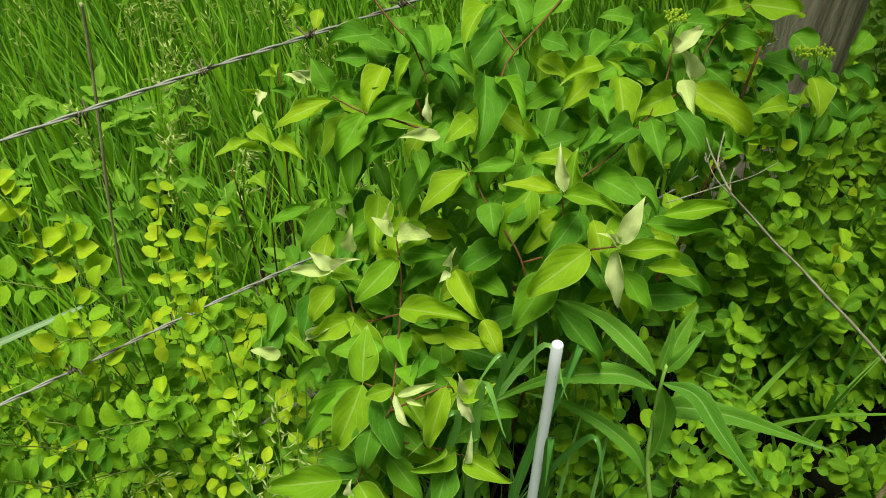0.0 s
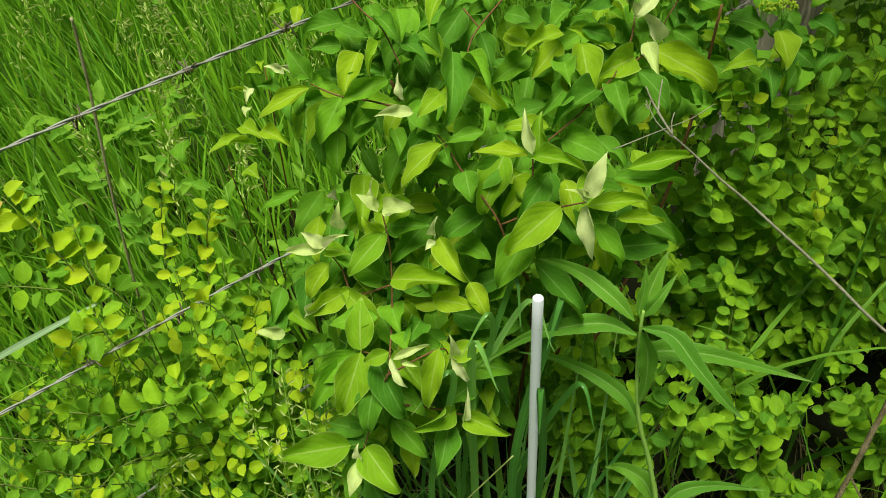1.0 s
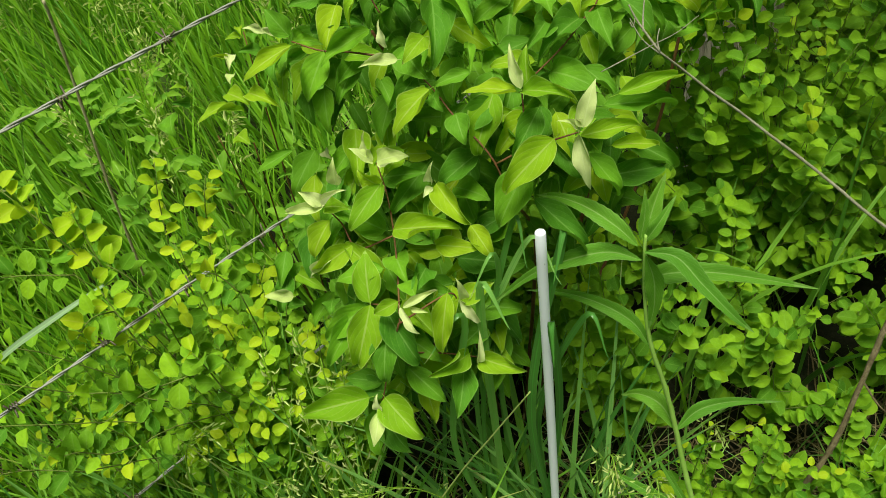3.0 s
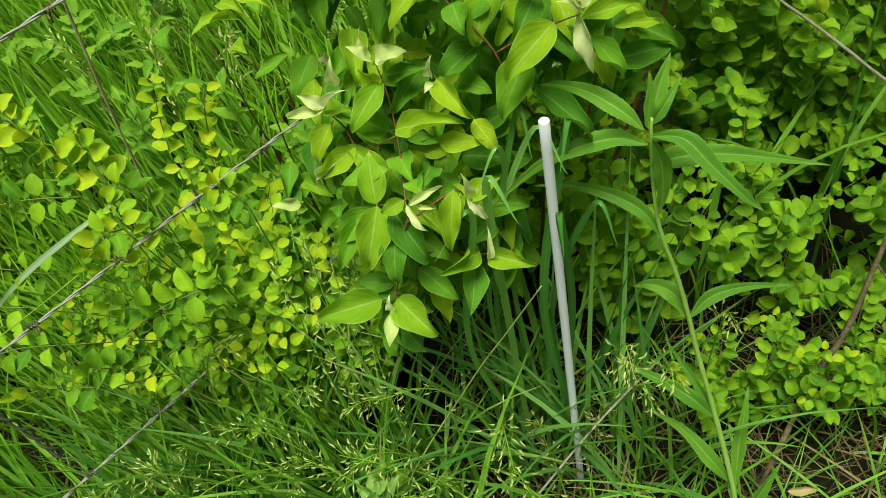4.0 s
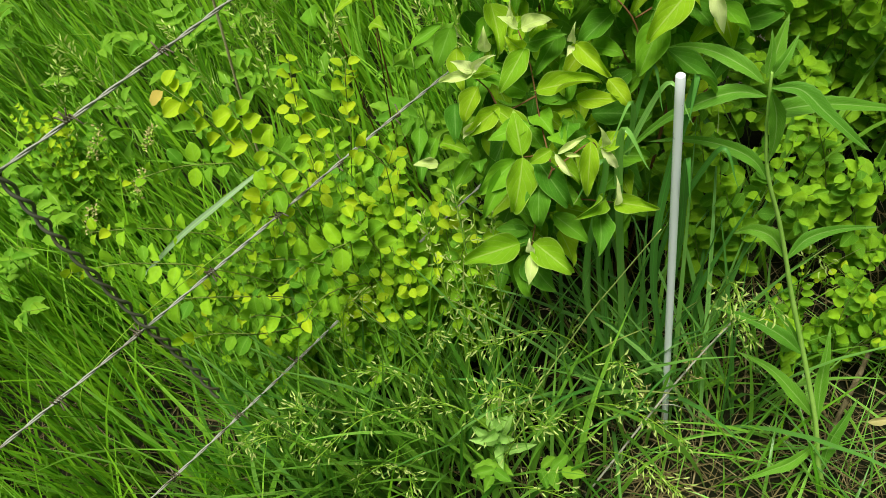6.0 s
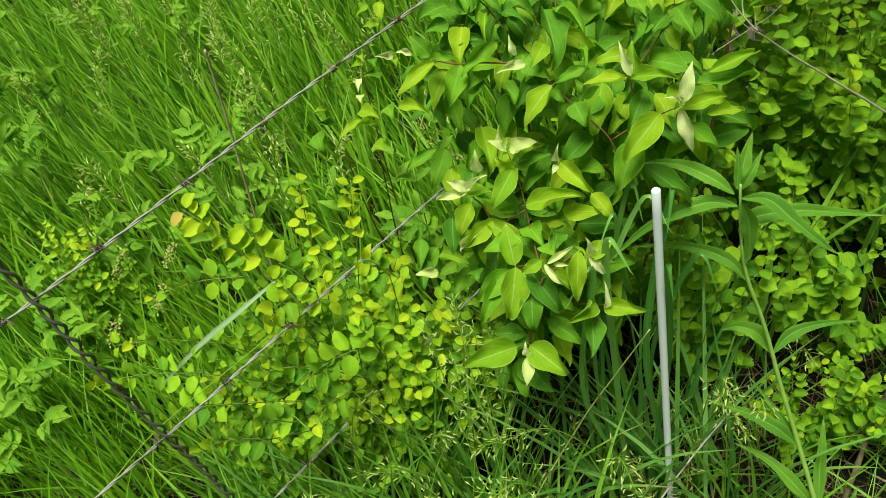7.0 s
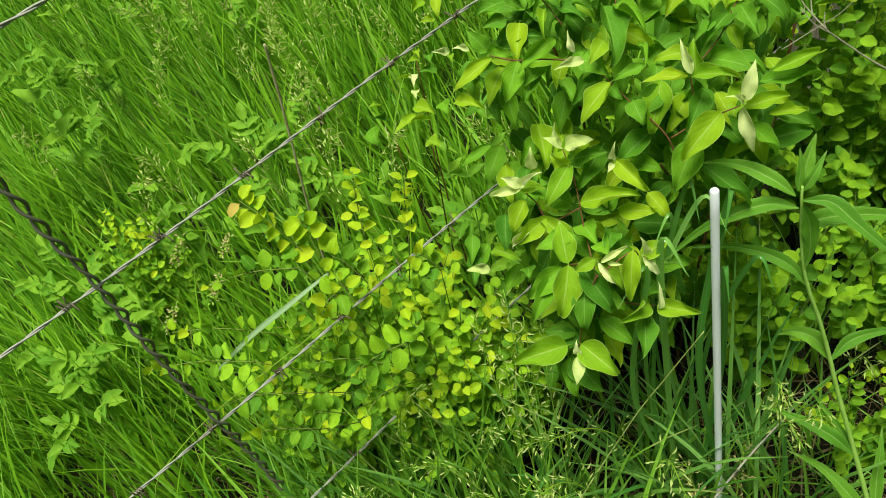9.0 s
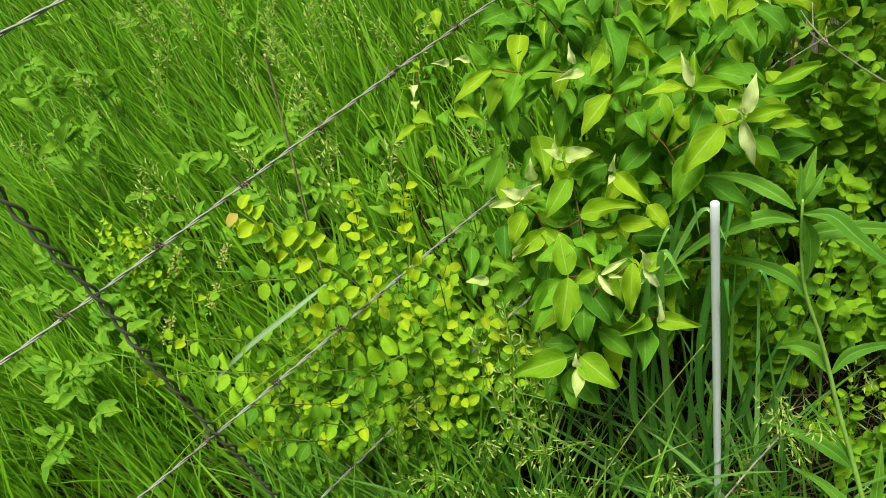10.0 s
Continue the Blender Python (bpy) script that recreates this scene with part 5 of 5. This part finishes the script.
def seed_head(points, spread, seed, count=26, label="flowering grass stem with a loose pale panicle", material=M_SEED, grain=1.0):
    """A thin culm and, over its last part, a panicle of narrow spikelets."""
    rnd = random.Random(seed)
    path = smooth_path(points, 8)
    root = thing("grass_flower", path[0], label, "grass", "flowering grasses")
    put("culm", tube_mesh("culm", [(path, 0.0013, 0.0006)], M_CULM, 5), root)
    n = len(path)
    rays, spikes = [], []
    form = leaf_data("herb", 5, 0.5, 0.02, 0, 0, 0, 0)
    for k in range(count):
        t = 0.5 + 0.5 * k / count
        i = min(int(t * (n - 1)), n - 2)
        p = path[i]
        d = (path[i + 1] - path[i]).normalized()
        w = (d * 0.9 + Vector((rnd.uniform(-1, 1), rnd.uniform(-1, 1), rnd.uniform(-0.7, 0.5)))).normalized()
        q = p + w * spread * rnd.uniform(0.25, 1.0) * (1.25 - 0.6 * (k / count))
        rays.append(([p, p.lerp(q, 0.5) + Vector((0, 0, 0.003)), q], 0.0004, 0.0003))
        e = (w + Vector((0, 0, -0.35))).normalized()
        spikes.append(leaf_pose(q, q + e * rnd.uniform(0.008, 0.013) * grain, 0.0024 * grain, (rnd.uniform(-1, 1), -0.6, 0.6)))
    put("ray", tube_mesh("ray", rays, M_CULM, 4), root)["kind"] = "stuff"
    put("panicle", joined("panicle", spikes, form, material), root)["kind"] = "stuff"


rnd_seed = random.Random(77)
for i in range(24):
    x, y = rnd_seed.uniform(-0.66, -0.14), rnd_seed.uniform(0.46, 0.64)
    h = rnd_seed.uniform(0.3, 0.5)
    dx, dy = rnd_seed.uniform(-0.12, 0.12), rnd_seed.uniform(-0.12, 0.06)
    seed_head([(x, y, 0), (x + dx * 0.3, y + dy * 0.3, h * 0.6), (x + dx, y + dy, h), (x + dx * 1.7, y + dy * 1.7, h + 0.03)], 0.035, 300 + i)
PANICLES = [(-1.37, 1.98), (-1.10, 1.87), (-0.96, 1.82), (-0.82, 1.70), (-1.55, 1.5), (-1.16, 1.2), (-1.08, 1.22), (-1.0, 1.9), (-0.9, 1.75), (-1.3, 1.9)]
PANICLES += [(rnd_seed.uniform(-2.3, -0.3), rnd_seed.uniform(1.15, 2.6)) for _ in range(34)]
for i, (x, y) in enumerate(PANICLES):
    h = rnd_seed.uniform(0.46, 0.62)
    dx, dy = rnd_seed.uniform(-0.1, 0.1), rnd_seed.uniform(-0.1, 0.1)
    seed_head([(x - dx * 0.6, y - dy * 0.6, 0), (x - dx * 0.4, y - dy * 0.4, h * 0.6), (x, y, h), (x + dx * 0.5, y + dy * 0.5, h + 0.09)], 0.026, 400 + i, 44, "tall meadow grass stem with a pale feathery panicle", M_SEED, 1.4)
for i in range(5):
    x, y, h = rnd_seed.uniform(-0.05, 0.14), rnd_seed.uniform(0.58, 0.72), rnd_seed.uniform(0.38, 0.58)
    dx, dy = rnd_seed.uniform(-0.06, 0.08), rnd_seed.uniform(-0.12, 0.0)
    seed_head([(x, y, 0), (x + dx * 0.3, y + dy * 0.3, h * 0.6), (x + dx, y + dy, h), (x + dx * 1.6, y + dy * 1.6, h + 0.02)], 0.03, 480 + i, 18)
for i, (dx, h) in enumerate(((0.0, 0.74), (0.012, 0.68), (-0.02, 0.62), (0.03, 0.70), (-0.035, 0.7))):
    seed_head([(-0.36 + dx, 0.56, 0.0), (-0.355 + dx, 0.585, 0.3), (-0.355 + dx * 1.2, 0.61, h * 0.8), (-0.352 + dx * 1.4, 0.63, h)], 0.012, 450 + i, 34, "upright flowering grass stem with a narrow pale spike")


seed_head([(-0.09, 0.50, 0.0), (-0.10, 0.55, 0.12), (-0.115, 0.585, 0.20), (-0.13, 0.615, 0.27)], 0.02, 470, 50, "withered tan grass panicle beside the white rod", M_HUSK)
seed_head([(-0.07, 0.51, 0.0), (-0.06, 0.56, 0.12), (-0.045, 0.60, 0.22), (-0.03, 0.63, 0.29)], 0.022, 471, 40, "withered tan grass panicle beside the white rod", M_HUSK)


def leaning_culm():
    root = thing("grass_straw", (-0.40, 0.50, 0.0), "single long pale green grass straw leaning towards the rod", "grass")
    put("culm", tube_mesh("culm", [(smooth_path([(-0.41, 0.49, 0.0), (-0.34, 0.547, 0.215), (-0.216, 0.61, 0.40), (-0.148, 0.615, 0.519), (-0.097, 0.605, 0.626)], 8), 0.0016, 0.0009)], M_SEED, 5), root)


leaning_culm()


def silver_blade():
    root = thing("silver_blade", (-0.72, 0.68, 0.0), "single broad silvery grass blade arching over the shrub", "grass")
    path = smooth_path([(-0.86, 0.69, 0.575), (-0.77, 0.695, 0.645), (-0.688, 0.71, 0.69), (-0.615, 0.76, 0.705)], 8)
    verts, faces, uvs = [], [], []
    n = len(path)
    for i, p in enumerate(path):
        w = 0.0036 * math.sin(math.pi * min(1.0, 0.1 + 0.85 * i / (n - 1))) + 0.0008
        d = (path[min(i + 1, n - 1)] - path[max(i - 1, 0)]).normalized()
        s = d.cross(FACING).normalized() * w
        verts += [tuple(p - s), tuple(p - FACING * w * 0.4), tuple(p + s)]
        uvs += [(0, i / n), (0.5, i / n), (1, i / n)]
    for i in range(n - 1):
        a = i * 3
        faces += [(a, a + 1, a + 4, a + 3), (a + 1, a + 2, a + 5, a + 4)]
    put("blade", mesh_of("blade", verts, faces, M_SILVER, uvs), root)
    put("stalk", tube_mesh("stalk", [(smooth_path([(-0.90, 0.75, 0.0), (-0.90, 0.72, 0.3), (-0.86, 0.69, 0.575)], 4), 0.0016, 0.0012)], M_CULM, 6), root)


silver_blade()


def long_straw():
    root = thing("grass_straw", (-0.93, 0.48, 0.0), "single thin yellow-green grass straw leaning across the wire", "grass")
    put("culm", tube_mesh("culm", [(smooth_path([(-0.95, 0.47, 0.0), (-0.93, 0.475, 0.5), (-0.83, 0.513, 0.648), (-0.6, 0.596, 0.755)], 8), 0.0012, 0.0007)], M_CULM, 5), root)


long_straw()


# ---- dried flower heads, fallen leaves and a sprout ----
def dried_head(place, size, seed):
    """A withered flower cluster: a bent stalk with tan and blushed scraps."""
    rnd = random.Random(seed)
    p = Vector(place)
    root = thing("dried_flower", (p.x, p.y, 0.0), "withered tan flower cluster on a thin green stalk", "dried flower", "dried flowers")
    put("stalk", tube_mesh("stalk", [(smooth_path([(p.x + 0.03, p.y + 0.02, 0.0), (p.x + 0.02, p.y + 0.01, p.z * 0.6), tuple(p)], 6), 0.0013, 0.0009)], M_CULM, 6), root)
    for k in range(70):
        d = Vector((rnd.gauss(0, 1), rnd.gauss(0, 1), rnd.gauss(0.3, 0.8))).normalized()
        q = p + Vector((0.55, 0.3, 0.75)) * size * rnd.uniform(-1.6, 1.6) + d * size * rnd.uniform(0.05, 0.5)
        e = (d + Vector((rnd.uniform(-0.6, 0.6), rnd.uniform(-0.6, 0.6), rnd.uniform(-0.2, 0.6)))).normalized()
        put("scrap", shared(OVAL[k % 4], "scrap", M_HUSK if k % 2 else M_CULM), root, leaf_pose(q, q + e * rnd.uniform(0.004, 0.007), 0.003, (rnd.uniform(-0.6, 0.6), -0.6, 0.7)))


for i, (q, s) in enumerate((((-0.860, 0.786, 0.764), 0.018), ((-0.815, 0.753, 0.705), 0.017), ((-0.888, 0.714, 0.691), 0.014), ((-0.786, 0.793, 0.753), 0.012))):
    dried_head(q, s, 800 + i)


def fallen_leaf(base, tip, width, seed):
    root = thing("fallen_leaf", base, "pale curled dead leaf caught among the grass", "dead leaf", "fallen leaves")
    put("blade", shared(DOG[seed % len(DOG)], "dead_leaf", M_HUSK), root, leaf_pose(base, tip, width, (0.1, -0.5, 0.8), DOG[seed % len(DOG)]))


for i, (p, q, w) in enumerate((((-0.641, 0.636, 0.200), (-0.606, 0.597, 0.195), 0.013), ((0.216, 0.502, 0.200), (0.258, 0.507, 0.195), 0.013), ((0.085, 0.711, 0.200), (0.125, 0.718, 0.195), 0.011), ((-0.203, 0.741, 0.200), (-0.184, 0.714, 0.195), 0.008))):
    fallen_leaf(p, q, w, i)


def sprout():
    root = thing("sprout", (-0.36, 0.48, 0.0), "pale grey-green leafy sprout tip rising among the grass", "sprout")
    for k in range(9):
        a, up = k * 2.4, 0.3 + 0.09 * k
        b = Vector((-0.363, 0.497, 0.25 + 0.009 * k))
        d = Vector((math.cos(a), math.sin(a) - 0.2, up * 1.4)).normalized()
        put("leaf", shared(HERB[k % 3], "sprout_leaf", M_SPROUT), root, leaf_pose(b, b + d * (0.062 - 0.003 * k), 0.017, (-0.3 * math.cos(a), -0.5, 0.8)))
    put("stalk", tube_mesh("stalk", [(smooth_path([(-0.36, 0.48, -0.01), (-0.36, 0.485, 0.1), (-0.363, 0.497, 0.33)], 4), 0.003, 0.0015)], M_GREENSTEM, 6), root)


sprout()



# ---- meadow herbs ----
def broad_herb(x, y, height, size, seed, label):
    """A single upright stalk with pairs of broad pointed leaves."""
    rnd = random.Random(seed)
    root = thing("broadleaf_herb", (x, y, 0.0), label, "herb", "broadleaf herbs")
    path = smooth_path([(x, y, -0.01), (x + rnd.uniform(-0.01, 0.01), y, height * 0.5), (x + rnd.uniform(-0.02, 0.02), y - 0.01, height)], 8)
    put("stalk", tube_mesh("stalk", [(path, 0.002, 0.001)], M_GREENSTEM, 6), root)
    turn = rnd.uniform(0, 3)
    for k in range(5):
        p = path[min(len(path) - 1, int((0.35 + 0.16 * k) * (len(path) - 1)))]
        a = turn + k * 1.57
        s = size * (1.1 - 0.13 * k)
        for sign in (1, -1):
            d = Vector((math.cos(a) * sign, math.sin(a) * sign, rnd.uniform(0.2, 0.6))).normalized()
            i = rnd.randrange(len(DOG))
            put("leaf", shared(DOG[i], "herb_leaf", M_HERB), root, leaf_pose(p, p + d * s, s * 0.42, (rnd.uniform(-0.2, 0.2), -0.3, 0.9), DOG[i]))


for i, (x, y, h, s) in enumerate(((-1.14, 1.23, 0.52, 0.075), (-1.20, 1.05, 0.44, 0.08), (-0.81, 1.20, 0.55, 0.09), (-0.62, 1.18, 0.56, 0.08), (-0.50, 1.22, 0.58, 0.075),
                                  (-1.62, 1.71, 0.70, 0.115), (-1.72, 2.18, 0.72, 0.11), (-0.45, 1.08, 0.62, 0.07), (-0.40, 1.2, 0.66, 0.07), (-0.34, 1.02, 0.66, 0.065))):
    broad_herb(x, y, h, s, 600 + i, "upright green herb with pairs of broad pointed leaves")


def meadow_herb(place, height, stems, size, seed, label, leaflets=5):
    """A clump of stalks with pinnate leaves of toothed leaflets."""
    rnd = random.Random(seed)
    x, y, z0 = place
    root = thing("meadow_herb", (x, y, 0), label, "herb", "meadow herbs")
    for k in range(stems):
        a = rnd.uniform(0, 6.283)
        h = height * rnd.uniform(0.75, 1.05)
        end = Vector((x + rnd.uniform(0.04, 0.13) * math.cos(a), y + rnd.uniform(0.04, 0.13) * math.sin(a), z0 + h))
        path = smooth_path([(x, y, z0 - 0.01), ((x * 2 + end.x) / 3, (y * 2 + end.y) / 3, z0 + h * 0.6), end], 6)
        put("stalk", tube_mesh("stalk", [(path, 0.0015, 0.0008)], M_GREENSTEM, 5), root)
        d = (end - path[-4]).normalized()
        d = Vector((d.x, d.y, d.z * 0.25)).normalized()
        side = d.cross(Vector((0, 0, 1))).normalized()
        for j in range(leaflets):
            if j == leaflets - 1:
                b, w = end, d
            else:
                b = end - d * (0.018 * (1 + (leaflets - 2 - j) // 2))
                w = (side * (1 if j % 2 else -1) + d * 0.7 + Vector((0, 0, -0.1))).normalized()
            s = size * rnd.uniform(0.8, 1.15)
            nrm = Vector((rnd.uniform(-0.2, 0.2), -0.35, 0.9))
            put("leaflet", shared(HERB[rnd.randrange(3)], "leaflet", M_HERB), root, leaf_pose(b, b + w * s, s * 0.48, nrm))


for i, (p, h, n, s) in enumerate((((-1.29, 0.97, 0), 0.40, 7, 0.05), ((-1.41, 1.05, 0), 0.40, 7, 0.05), ((-1.32, 0.85, 0), 0.36, 6, 0.045), ((-1.2, 1.35, 0), 0.42, 5, 0.04), ((-1.0, 1.47, 0), 0.5, 6, 0.05),
                                  ((-1.6, 1.7, 0), 0.45, 6, 0.05), ((-1.5, 1.25, 0), 0.42, 5, 0.04),
                                  ((-0.38, 1.1, 0), 0.5, 4, 0.05), ((-1.9, 2.1, 0), 0.5, 6, 0.05), ((-0.36, 0.49, 0), 0.28, 3, 0.04))):
    meadow_herb(p, h, n, s, 500 + i, "green meadow herb with toothed divided leaves")


rnd_herb = random.Random(91)
for i in range(10):
    x, y = rnd_herb.uniform(-2.3, -0.45), rnd_herb.uniform(1.1, 2.5)
    if open_ground(x, y):
        meadow_herb((x, y, 0), rnd_herb.uniform(0.36, 0.5), 4, rnd_herb.uniform(0.032, 0.05), 700 + i, "green meadow herb among the tall grass")
